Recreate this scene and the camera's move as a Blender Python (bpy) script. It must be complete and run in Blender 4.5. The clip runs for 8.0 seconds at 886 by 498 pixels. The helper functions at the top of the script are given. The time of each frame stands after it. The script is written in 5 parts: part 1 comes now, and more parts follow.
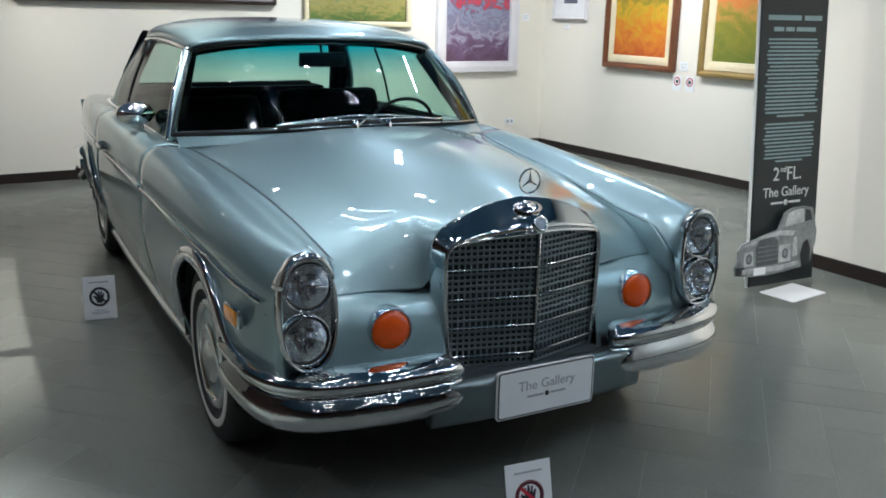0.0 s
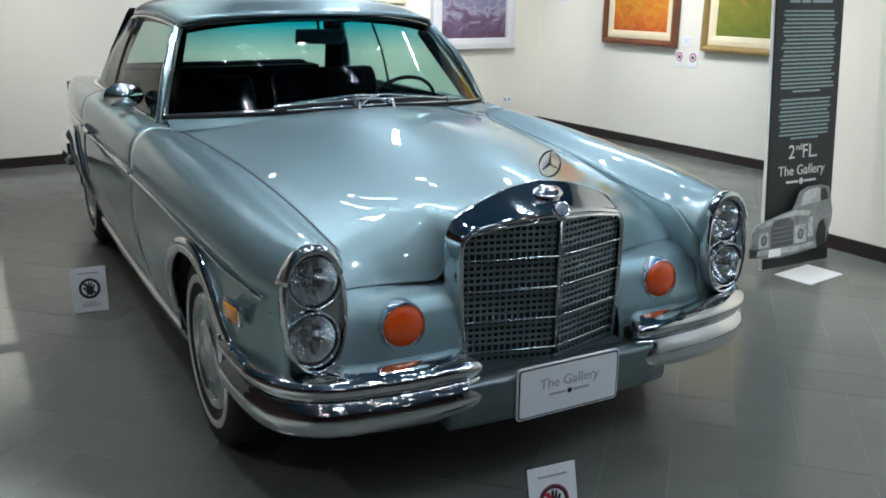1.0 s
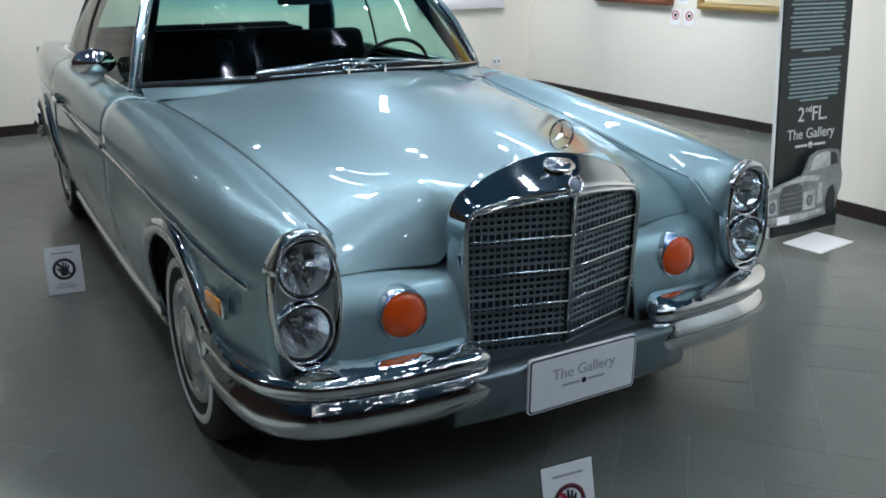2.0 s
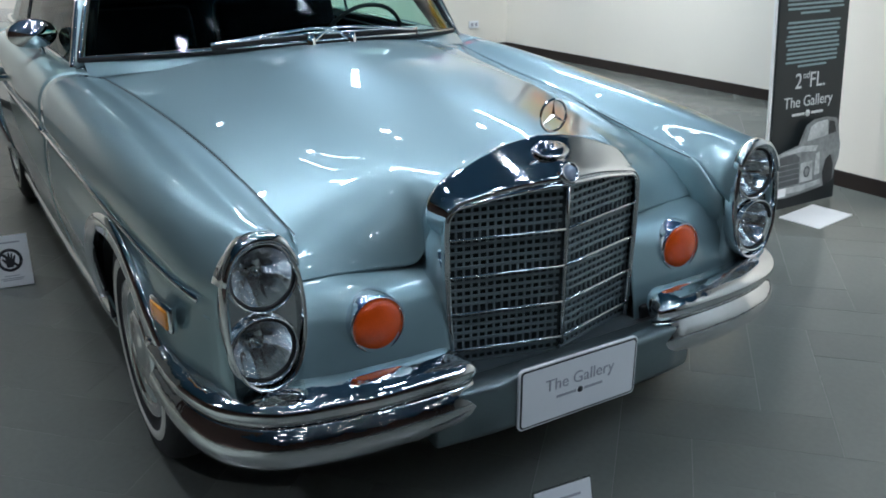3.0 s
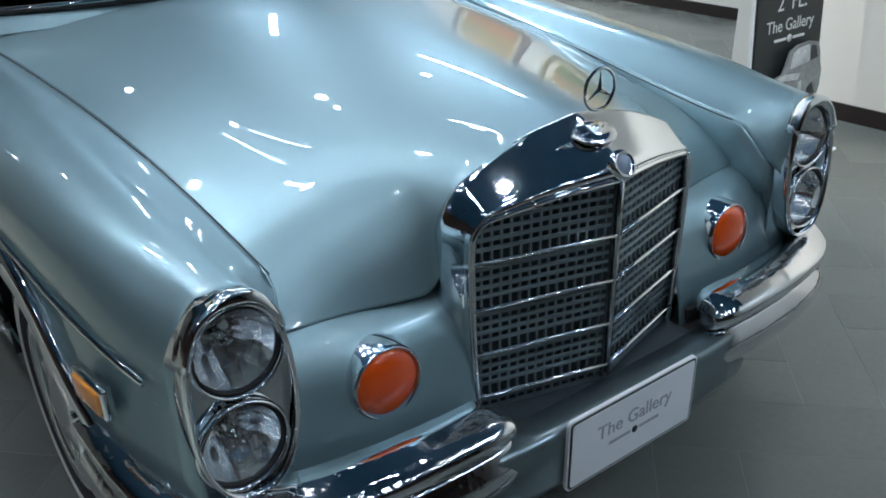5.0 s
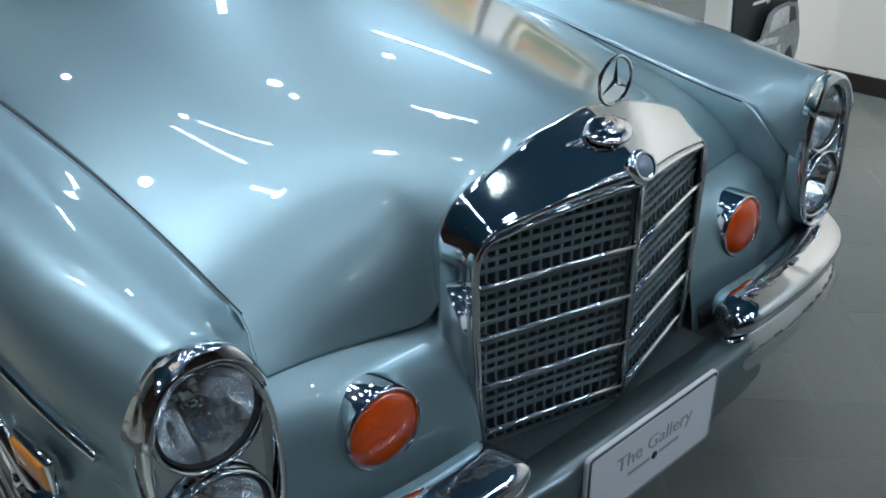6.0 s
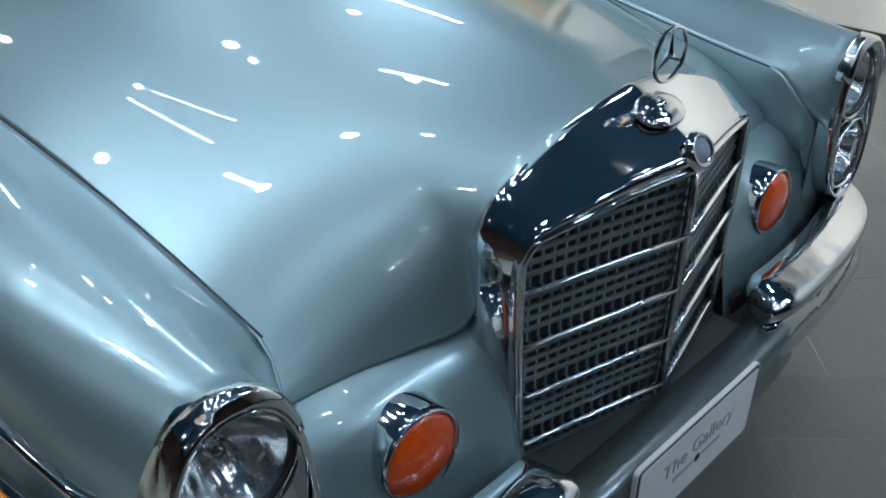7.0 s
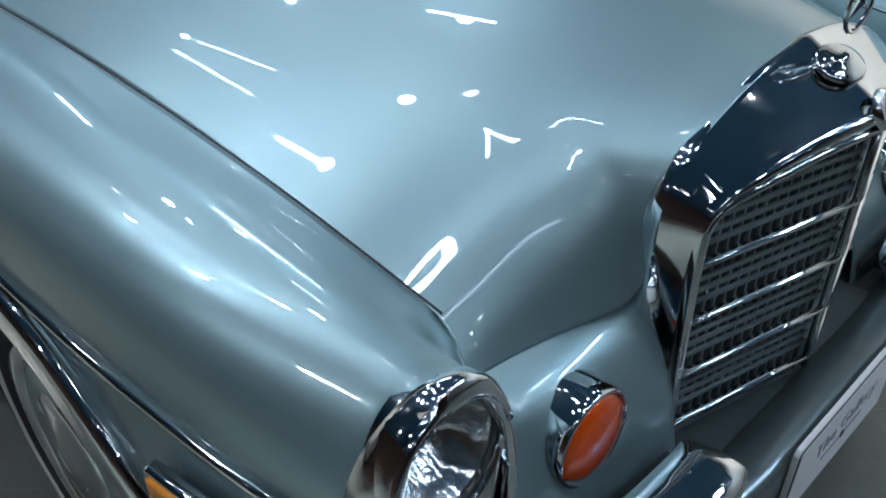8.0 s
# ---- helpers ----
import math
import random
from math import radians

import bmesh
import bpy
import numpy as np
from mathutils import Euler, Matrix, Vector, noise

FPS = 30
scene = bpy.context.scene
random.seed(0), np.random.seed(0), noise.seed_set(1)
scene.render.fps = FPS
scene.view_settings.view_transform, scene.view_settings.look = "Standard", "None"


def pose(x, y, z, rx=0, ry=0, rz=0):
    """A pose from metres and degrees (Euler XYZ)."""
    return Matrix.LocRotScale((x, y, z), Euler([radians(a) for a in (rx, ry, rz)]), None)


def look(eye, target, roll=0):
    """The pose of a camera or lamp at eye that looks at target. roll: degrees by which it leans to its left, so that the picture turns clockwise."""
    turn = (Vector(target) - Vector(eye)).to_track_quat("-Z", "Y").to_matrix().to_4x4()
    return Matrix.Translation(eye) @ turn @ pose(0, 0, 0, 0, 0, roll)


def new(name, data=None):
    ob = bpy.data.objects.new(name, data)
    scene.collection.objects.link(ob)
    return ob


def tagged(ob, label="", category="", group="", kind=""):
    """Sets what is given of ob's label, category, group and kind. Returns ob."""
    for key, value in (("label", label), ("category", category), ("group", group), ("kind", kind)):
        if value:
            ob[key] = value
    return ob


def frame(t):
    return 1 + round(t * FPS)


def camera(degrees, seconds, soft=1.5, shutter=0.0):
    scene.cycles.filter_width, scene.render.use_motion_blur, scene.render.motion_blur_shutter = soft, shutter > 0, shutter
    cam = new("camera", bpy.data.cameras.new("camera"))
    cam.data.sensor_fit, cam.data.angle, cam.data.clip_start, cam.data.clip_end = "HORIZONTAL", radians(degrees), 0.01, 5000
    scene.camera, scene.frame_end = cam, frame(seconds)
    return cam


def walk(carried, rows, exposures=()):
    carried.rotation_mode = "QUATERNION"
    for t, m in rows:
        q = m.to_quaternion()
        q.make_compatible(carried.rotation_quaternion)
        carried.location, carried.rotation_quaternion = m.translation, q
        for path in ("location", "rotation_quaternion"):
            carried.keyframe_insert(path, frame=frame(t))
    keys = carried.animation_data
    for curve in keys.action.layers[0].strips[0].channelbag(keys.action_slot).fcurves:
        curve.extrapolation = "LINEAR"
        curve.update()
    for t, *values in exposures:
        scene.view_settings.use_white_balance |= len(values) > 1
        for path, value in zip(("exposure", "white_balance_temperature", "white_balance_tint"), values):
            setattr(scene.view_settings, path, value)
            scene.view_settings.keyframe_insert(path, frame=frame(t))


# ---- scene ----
cam = camera(53.3, 8.0, soft=1.8)
PATH = [
    (0, (-1.489, -2.86, 1.467), (-0.579, -1.155, 0.951), 1.1),
    (0.5, (-1.471, -2.766, 1.448), (-0.557, -1.069, 0.913), 0.9),
    (1, (-1.46, -2.667, 1.446), (-0.539, -0.982, 0.885), 0.6),
    (1.5, (-1.44, -2.562, 1.438), (-0.514, -0.895, 0.836), 0.3),
    (3, (-1.251, -2.209, 1.417), (-0.287, -0.611, 0.699), -0.2),
    (3.5, (-1.196, -2.084, 1.419), (-0.207, -0.522, 0.658), -0.2),
    (4, (-1.173, -1.962, 1.414), (-0.153, -0.437, 0.616), -0.4),
    (4.5, (-1.16, -1.799, 1.418), (-0.107, -0.324, 0.574), -0.6),
    (6, (-1.037, -1.433, 1.407), (0.098, -0.105, 0.433), -1.2),
    (6.5, (-1.016, -1.343, 1.403), (0.143, -0.063, 0.394), -0.9),
    (7, (-1.013, -1.221, 1.394), (0.169, -0.021, 0.316), -0.4),
    (7.5, (-1.039, -1.13, 1.383), (0.151, 0.018, 0.258), -0.2),
    (8, (-1.107, -1.002, 1.353), (0.055, 0.139, 0.192), 0.2),
]
walk(cam, [(t, look(eye, target, roll)) for t, eye, target, roll in PATH],
     [(0.0, 0.0, 5650, 9), (3.5, 0.0, 5320, 9), (8.0, -0.1, 5350, 9)])

# ---- light ----
world = bpy.data.worlds.new("world")
scene.world = world
world.use_nodes = True
world.node_tree.nodes["Background"].inputs["Color"].default_value = (0.75, 0.85, 1.0, 1)
world.node_tree.nodes["Background"].inputs["Strength"].default_value = 0.02

ROOM = Matrix.Rotation(radians(3.5), 4, "Z")
CEIL = 3.1
WARM, COOL = (1.0, 0.90, 0.76), (0.88, 0.97, 1.0)


# ---- materials ----
def nodes_of(m):
    m.use_nodes = True
    t = m.node_tree
    return t, t.nodes, t.links, t.nodes["Principled BSDF"]


def material(name, color, rough=0.5, metal=0.0, vary=0.08, scale=6.0, fine=90.0, bump=0.0, coat=0.0, coat_rough=0.03,
             rough_vary=0.0, random_vary=0.0, spec=0.5, island=False, depth=0.002):
    """A surface with colour and gloss that vary at a coarse and at a fine scale."""
    m = bpy.data.materials.new(name)
    t, n, l, b = nodes_of(m)
    b.inputs["Roughness"].default_value, b.inputs["Metallic"].default_value = rough, metal
    b.inputs["Coat Weight"].default_value, b.inputs["Coat Roughness"].default_value = coat, coat_rough
    b.inputs["Specular IOR Level"].default_value = spec
    co = n.new("ShaderNodeTexCoord")
    big, small = n.new("ShaderNodeTexNoise"), n.new("ShaderNodeTexNoise")
    big.inputs["Scale"].default_value, small.inputs["Scale"].default_value = scale, fine
    big.inputs["Detail"].default_value, small.inputs["Detail"].default_value = 4.0, 2.0
    l.new(co.outputs["Object"], big.inputs["Vector"])
    l.new(co.outputs["Object"], small.inputs["Vector"])
    add = n.new("ShaderNodeMath")
    add.operation = "MULTIPLY_ADD"
    add.inputs[1].default_value, add.inputs[2].default_value = 0.35, 0.0
    l.new(small.outputs["Fac"], add.inputs[0])
    mix = n.new("ShaderNodeMath")
    mix.operation = "MULTIPLY_ADD"
    mix.inputs[1].default_value = 0.65
    l.new(big.outputs["Fac"], mix.inputs[0])
    l.new(add.outputs[0], mix.inputs[2])
    ramp = n.new("ShaderNodeMapRange")
    ramp.inputs["From Min"].default_value, ramp.inputs["From Max"].default_value = 0.3, 0.7
    ramp.inputs["To Min"].default_value, ramp.inputs["To Max"].default_value = 1 - vary, 1 + vary
    l.new(mix.outputs[0], ramp.inputs["Value"])
    value = ramp.outputs[0]
    if random_vary:
        info = n.new("ShaderNodeNewGeometry" if island else "ShaderNodeObjectInfo")
        r = n.new("ShaderNodeMapRange")
        r.inputs["To Min"].default_value, r.inputs["To Max"].default_value = 1 - random_vary, 1 + random_vary
        l.new(info.outputs["Random Per Island" if island else "Random"], r.inputs["Value"])
        mu = n.new("ShaderNodeMath")
        mu.operation = "MULTIPLY"
        l.new(value, mu.inputs[0])
        l.new(r.outputs[0], mu.inputs[1])
        value = mu.outputs[0]
    sc = n.new("ShaderNodeVectorMath")
    sc.operation = "SCALE"
    sc.inputs[0].default_value = color
    l.new(value, sc.inputs["Scale"])
    l.new(sc.outputs[0], b.inputs["Base Color"])
    if rough_vary:
        rr = n.new("ShaderNodeMapRange")
        rr.inputs["From Min"].default_value, rr.inputs["From Max"].default_value = 0.3, 0.7
        rr.inputs["To Min"].default_value, rr.inputs["To Max"].default_value = max(0.0, rough - rough_vary), rough + rough_vary
        l.new(big.outputs["Fac"], rr.inputs["Value"])
        l.new(rr.outputs[0], b.inputs["Roughness"])
    if bump:
        bp = n.new("ShaderNodeBump")
        bp.inputs["Strength"].default_value, bp.inputs["Distance"].default_value = bump, depth
        l.new(small.outputs["Fac"], bp.inputs["Height"])
        l.new(bp.outputs[0], b.inputs["Normal"])
    return m


def glass(name, color=(1, 1, 1), rough=0.0, ior=1.45, flutes=0.0):
    m = bpy.data.materials.new(name)
    t, n, l, b = nodes_of(m)
    b.inputs["Base Color"].default_value = (*color, 1)
    b.inputs["Roughness"].default_value, b.inputs["IOR"].default_value = rough, ior
    b.inputs["Transmission Weight"].default_value = 1.0
    if flutes:
        co, wv, bp = n.new("ShaderNodeTexCoord"), n.new("ShaderNodeTexWave"), n.new("ShaderNodeBump")
        wv.bands_direction, wv.inputs["Scale"].default_value, wv.inputs["Distortion"].default_value = "X", 28.0, 1.5
        bp.inputs["Strength"].default_value, bp.inputs["Distance"].default_value = flutes, 0.004
        l.new(co.outputs["Object"], wv.inputs["Vector"])
        l.new(wv.outputs["Fac"], bp.inputs["Height"])
        l.new(bp.outputs[0], b.inputs["Normal"])
    return m


def thin_glass(name, tint=(0.85, 0.95, 0.92), band=None):
    """A pane without refraction: clear tint with a mirror gloss that grows at grazing angles. band: heights of a green-blue sun strip."""
    m = bpy.data.materials.new(name)
    t, n, l, b = nodes_of(m)
    n.remove(b)
    out = n["Material Output"]
    tr, gl, mx, fr = n.new("ShaderNodeBsdfTransparent"), n.new("ShaderNodeBsdfGlossy"), n.new("ShaderNodeMixShader"), n.new("ShaderNodeLayerWeight")
    tr.inputs["Color"].default_value = (*tint, 1)
    if band:
        co, sp, mr, mc = n.new("ShaderNodeTexCoord"), n.new("ShaderNodeSeparateXYZ"), n.new("ShaderNodeMapRange"), n.new("ShaderNodeMix")
        mc.data_type = "RGBA"
        mr.inputs["From Min"].default_value, mr.inputs["From Max"].default_value = band
        mc.inputs["A"].default_value, mc.inputs["B"].default_value = (*tint, 1), (0.03, 0.46, 0.58, 1)
        l.new(co.outputs["Object"], sp.inputs[0])
        l.new(sp.outputs["Z"], mr.inputs["Value"])
        l.new(mr.outputs[0], mc.inputs["Factor"])
        l.new(mc.outputs["Result"], tr.inputs["Color"])
    gl.inputs["Roughness"].default_value = 0.01
    fr.inputs["Blend"].default_value = 0.5
    pw, ma = n.new("ShaderNodeMath"), n.new("ShaderNodeMath")
    pw.operation, ma.operation = "POWER", "MULTIPLY_ADD"
    pw.inputs[1].default_value, ma.inputs[1].default_value, ma.inputs[2].default_value = 5.0, 0.90, 0.008
    l.new(fr.outputs["Facing"], pw.inputs[0])
    l.new(pw.outputs[0], ma.inputs[0])
    l.new(ma.outputs[0], mx.inputs[0])
    l.new(tr.outputs[0], mx.inputs[1])
    l.new(gl.outputs[0], mx.inputs[2])
    l.new(mx.outputs[0], out.inputs["Surface"])
    return m


def glow(name, color, strength):
    m = bpy.data.materials.new(name)
    t, n, l, b = nodes_of(m)
    b.inputs["Base Color"].default_value = (0.8, 0.8, 0.8, 1)
    b.inputs["Emission Color"].default_value, b.inputs["Emission Strength"].default_value = (*color, 1), strength
    return m


PAINT = material("silver_metallic_paint", (0.275, 0.388, 0.416), rough=0.41, metal=0.66, vary=0.03, scale=1.2, fine=900, coat=1.0, coat_rough=0.015)
CHROME = material("chrome", (0.78, 0.80, 0.82), rough=0.05, metal=1.0, vary=0.03, scale=5, fine=60, rough_vary=0.03)
SHELL = material("grille_shell_chrome", (0.76, 0.79, 0.82), rough=0.06, metal=1.0, vary=0.03, scale=5, fine=60, rough_vary=0.02)
OLD_CHROME = material("worn_bumper_chrome", (0.70, 0.71, 0.72), rough=0.07, metal=1.0, vary=0.06, scale=6, fine=22, bump=0.5, depth=0.004, rough_vary=0.04)
DULL = material("dull_chrome", (0.52, 0.54, 0.55), rough=0.22, metal=1.0, vary=0.05, scale=8, fine=80)
MESH = material("dark_bright_metal", (0.24, 0.285, 0.30), rough=0.42, metal=0.8, vary=0.08, scale=8, fine=80)
SATIN = material("satin_grey_metal", (0.17, 0.21, 0.22), rough=0.28, metal=0.7, vary=0.06, scale=6, fine=90)
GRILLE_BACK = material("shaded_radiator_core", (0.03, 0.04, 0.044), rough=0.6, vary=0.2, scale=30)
RUBBER = material("black_rubber", (0.018, 0.018, 0.019), rough=0.75, vary=0.15, scale=12, fine=150, bump=0.2)
BLACK = material("black_plastic", (0.012, 0.013, 0.014), rough=0.45, vary=0.1, scale=10)
DARK = material("dark_underside", (0.02, 0.02, 0.022), rough=0.8, vary=0.2, scale=5)
WHITEWALL = material("whitewall_rubber", (0.72, 0.71, 0.66), rough=0.6, vary=0.06, scale=9, fine=60)
# Near-black cabin colours: the darkness of the unlit cabin is put into them.
LEATHER = material("unlit_cabin_leather", (0.003, 0.0033, 0.004), rough=0.7, vary=0.12, scale=7, fine=220, bump=0.3, spec=0.03)
HEADLINER = material("headliner_cloth", (0.035, 0.035, 0.035), rough=0.9, vary=0.06, scale=5)
AMBER = material("amber_lens", (0.66, 0.080, 0.003), rough=0.14, vary=0.10, scale=25, fine=220, bump=0.5, coat=1.0)
MARKER = material("amber_marker_lens", (0.9, 0.34, 0.03), rough=0.2, vary=0.12, scale=30, fine=300, bump=0.4, coat=1.0)
RED_LENS = material("red_lens", (0.45, 0.02, 0.015), rough=0.2, vary=0.1, scale=25, coat=1.0)
WINDOW = thin_glass("window_glass", (0.68, 0.84, 0.78))
SCREEN = thin_glass("windscreen_glass", (0.60, 0.80, 0.74), band=(1.19, 1.30))
LENS = thin_glass("headlamp_glass", (0.95, 0.97, 0.97))
REFLECTOR = material("lamp_reflector", (0.93, 0.95, 0.97), rough=0.15, metal=0.96, vary=0.06, scale=40, fine=60, bump=0.3, depth=0.003)
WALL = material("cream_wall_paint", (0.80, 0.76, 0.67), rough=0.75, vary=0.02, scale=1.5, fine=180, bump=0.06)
DARK_WALL = material("unlit_hall_wall", (0.075, 0.045, 0.035), rough=0.8, vary=0.05, scale=2, fine=100)
CEILING = material("ceiling_paint", (0.032, 0.100, 0.19), rough=0.8, vary=0.04, scale=2, fine=120)
SKIRTING = material("dark_brown_skirting", (0.022, 0.015, 0.012), rough=0.4, vary=0.15, scale=4, fine=70)
TILE = material("grey_slate_tile", (0.150, 0.157, 0.141), rough=0.21, vary=0.10, scale=2.2, fine=55, bump=0.14, rough_vary=0.03, random_vary=0.06)
TILE_FAR = material("grey_slate_tile_far", (0.150, 0.157, 0.141), rough=0.21, vary=0.10, scale=2.2, fine=55, bump=0.14, rough_vary=0.03, random_vary=0.06, island=True)
GROUT = material("grey_grout", (0.19, 0.19, 0.175), rough=0.85, vary=0.1, scale=20)
PAPER = material("white_card", (0.82, 0.83, 0.84), rough=0.55, vary=0.02, scale=10)
INK = material("grey_ink", (0.38, 0.39, 0.43), rough=0.6, vary=0.05, scale=30)
BLACK_INK = material("black_ink", (0.015, 0.015, 0.02), rough=0.6, vary=0.05, scale=30)
RED_INK = material("red_ink", (0.45, 0.02, 0.04), rough=0.5, vary=0.05, scale=30)
ACRYLIC = glass("clear_acrylic", (0.97, 0.99, 0.99), ior=1.45)
BANNER = material("dark_banner_print", (0.008, 0.012, 0.013), rough=0.5, vary=0.12, scale=6, fine=120)
BANNER_TEXT = material("white_banner_print", (0.55, 0.58, 0.58), rough=0.5, vary=0.04, scale=20)
BANNER_GREY = material("teal_grey_banner_print", (0.19, 0.27, 0.28), rough=0.5, vary=0.10, scale=20)
FOAM = material("white_foam_board", (0.80, 0.80, 0.78), rough=0.6, vary=0.03, scale=10)


# ---- mesh helpers ----
def part(name, bm, mat, parent=None, label="", smooth=True, mats=()):
    """Links a bmesh as one mesh object under a thing or a part."""
    me = bpy.data.meshes.new(name)
    for f in bm.faces:
        f.smooth = smooth
    bm.to_mesh(me)
    bm.free()
    me.materials.append(mat)
    for extra in mats:
        me.materials.append(extra)
    ob = new(name, me)
    if parent:
        ob.parent = parent
    if label:
        ob["label"] = label
    return ob


def thing(name, label, category, group="", m=None):
    ob = tagged(new(name), label, category, group)
    ob.empty_display_size = 0.1
    if m:
        ob.matrix_world = m
    return ob


def box(x0, x1, y0, y1, z0, z1, bevel=0.0, segs=2, bm=None):
    own = bm is None
    bm = bm or bmesh.new()
    made = bmesh.ops.create_cube(bm, size=1.0)["verts"]
    for v in made:
        v.co = Vector(((x0 + x1) / 2 + v.co.x * (x1 - x0), (y0 + y1) / 2 + v.co.y * (y1 - y0), (z0 + z1) / 2 + v.co.z * (z1 - z0)))
    if bevel:
        edges = list({e for v in made for e in v.link_edges})
        bmesh.ops.bevel(bm, geom=edges, offset=bevel, segments=segs, profile=0.6, affect="EDGES")
    return bm


def sheet(rows, inside=None, close_rows=False, close_cols=False, bm=None):
    """A surface through a grid of points; its faces look away from the point inside."""
    bm = bm or bmesh.new()
    vs = [[bm.verts.new(p) for p in row] for row in rows]
    R, C = len(vs), len(vs[0])
    made = []
    for i in range(R if close_rows else R - 1):
        for j in range(C if close_cols else C - 1):
            q = [vs[i][j], vs[(i + 1) % R][j], vs[(i + 1) % R][(j + 1) % C], vs[i][(j + 1) % C]]
            try:
                made.append(bm.faces.new(q))
            except ValueError:
                pass
    if inside is not None:
        bm.normal_update()
        c = Vector(inside)
        if sum((f.calc_center_median() - c).normalized().dot(f.normal) for f in made) < 0:
            bmesh.ops.reverse_faces(bm, faces=made)
    return bm


def thicken(ob, t=0.004):
    s = ob.modifiers.new("thickness", "SOLIDIFY")
    s.thickness, s.offset = t, -1.0
    return ob


def lathe(profile, m=None, n=48, bm=None):
    """Turns (radius, height) points round the local z axis."""
    m = m or Matrix()
    bm = bm or bmesh.new()
    rows = [[m @ Vector((max(r, 1e-5) * math.cos(2 * math.pi * k / n), max(r, 1e-5) * math.sin(2 * math.pi * k / n), h)) for k in range(n)] for r, h in profile]
    sheet(rows, close_cols=True, bm=bm)
    bmesh.ops.remove_doubles(bm, verts=bm.verts, dist=2e-5)
    bmesh.ops.recalc_face_normals(bm, faces=bm.faces)
    return bm


def sweep(path, section, up=(0, 0, 1), closed=False, caps=True, bm=None):
    """Carries a section of (a, b) points along a path: a along the side, b along up."""
    bm = bm or bmesh.new()
    P = [Vector(p) for p in path]
    rows = []
    for i, p in enumerate(P):
        a, b = (P[i - 1], P[(i + 1) % len(P)]) if closed else (P[max(i - 1, 0)], P[min(i + 1, len(P) - 1)])
        T = (b - a).normalized()
        u = up[i] if isinstance(up, list) else up
        S = T.cross(Vector(u)).normalized()
        U = S.cross(T).normalized()
        rows.append([p + S * q[0] + U * q[1] for q in section])
    sheet(rows, close_rows=closed, close_cols=True, bm=bm)
    if caps and not closed:
        for row in (0, len(rows) - 1):
            bm.verts.ensure_lookup_table()
            k = row * len(section)
            try:
                bm.faces.new([bm.verts[len(bm.verts) - len(rows) * len(section) + k + j] for j in range(len(section))])
            except ValueError:
                pass
    bmesh.ops.recalc_face_normals(bm, faces=bm.faces)
    return bm


def ring_section(r, n=8, sx=1.0, sy=1.0):
    return [(r * sx * math.cos(2 * math.pi * k / n), r * sy * math.sin(2 * math.pi * k / n)) for k in range(n)]


def smooth_curve(keys):
    """A smooth function through (y, value) keys."""
    ks = np.array(sorted(keys), float)
    X, V = ks[:, 0], ks[:, 1]
    S = np.diff(V) / np.diff(X)
    T = np.zeros(len(X))
    T[0], T[-1] = S[0], S[-1]
    for i in range(1, len(X) - 1):
        h0, h1 = X[i] - X[i - 1], X[i + 1] - X[i]
        T[i] = (S[i - 1] * h1 + S[i] * h0) / (h0 + h1)

    def f(x):
        x = min(max(x, X[0]), X[-1])
        i = min(max(int(np.searchsorted(X, x)) - 1, 0), len(X) - 2)
        h = X[i + 1] - X[i]
        u = (x - X[i]) / h
        return float((2 * u**3 - 3 * u**2 + 1) * V[i] + (u**3 - 2 * u**2 + u) * h * T[i] + (3 * u**2 - 2 * u**3) * V[i + 1] + (u**3 - u**2) * h * T[i + 1])
    return f


def step(a, b, x):
    u = min(max((x - a) / (b - a), 0.0), 1.0)
    return u * u * (3 - 2 * u)


def smooth_path(points, n=8):
    """A denser smooth path through points."""
    P = [Vector(p) for p in points]
    out = []
    for i in range(len(P) - 1):
        a, b, c, d = P[max(i - 1, 0)], P[i], P[i + 1], P[min(i + 2, len(P) - 1)]
        for k in range(n):
            u = k / n
            out.append(0.5 * ((2 * b) + (c - a) * u + (2 * a - 5 * b + 4 * c - d) * u**2 + (3 * b - a - 3 * c + d) * u**3))
    return out + [P[-1]]


def flat(outline, depth, m, bm=None):
    """A flat shape of the outline (x, z), depth thick towards local y, placed by m."""
    bm = bm or bmesh.new()
    a = [bm.verts.new(m @ Vector((x, 0, z))) for x, z in outline]
    b = [bm.verts.new(m @ Vector((x, depth, z))) for x, z in outline]
    bm.faces.new(a)
    bm.faces.new(list(reversed(b)))
    for i in range(len(a)):
        j = (i + 1) % len(a)
        bm.faces.new([a[j], a[i], b[i], b[j]])
    bmesh.ops.recalc_face_normals(bm, faces=bm.faces)
    return bm


def lettering(body, size, m, mat, parent, name="lettering", depth=0.0006):
    """Text as a thin mesh in the local x-z plane, centred on m."""
    cu = bpy.data.curves.new(name, "FONT")
    cu.body, cu.size, cu.align_x, cu.extrude = body, size, "CENTER", depth
    ob = bpy.data.objects.new(name, cu)
    scene.collection.objects.link(ob)
    bpy.context.view_layer.update()
    me = bpy.data.meshes.new_from_object(ob.evaluated_get(bpy.context.evaluated_depsgraph_get()))
    bpy.data.objects.remove(ob)
    bpy.data.curves.remove(cu)
    me.transform(m @ Matrix.Rotation(radians(90), 4, "X"))
    me.materials.clear()
    me.materials.append(mat)
    t = new(name, me)
    t.parent = parent
    return t


# ---- ceiling lights ----
BULB = glow("spot_bulb", (1.0, 0.93, 0.82), 60.0)
WIDE_BULB = glow("wide_lamp_bulb", (1.0, 0.97, 0.92), 420.0)
HOUSING = material("white_lamp_housing", (0.55, 0.56, 0.57), rough=0.4, vary=0.04, scale=10)


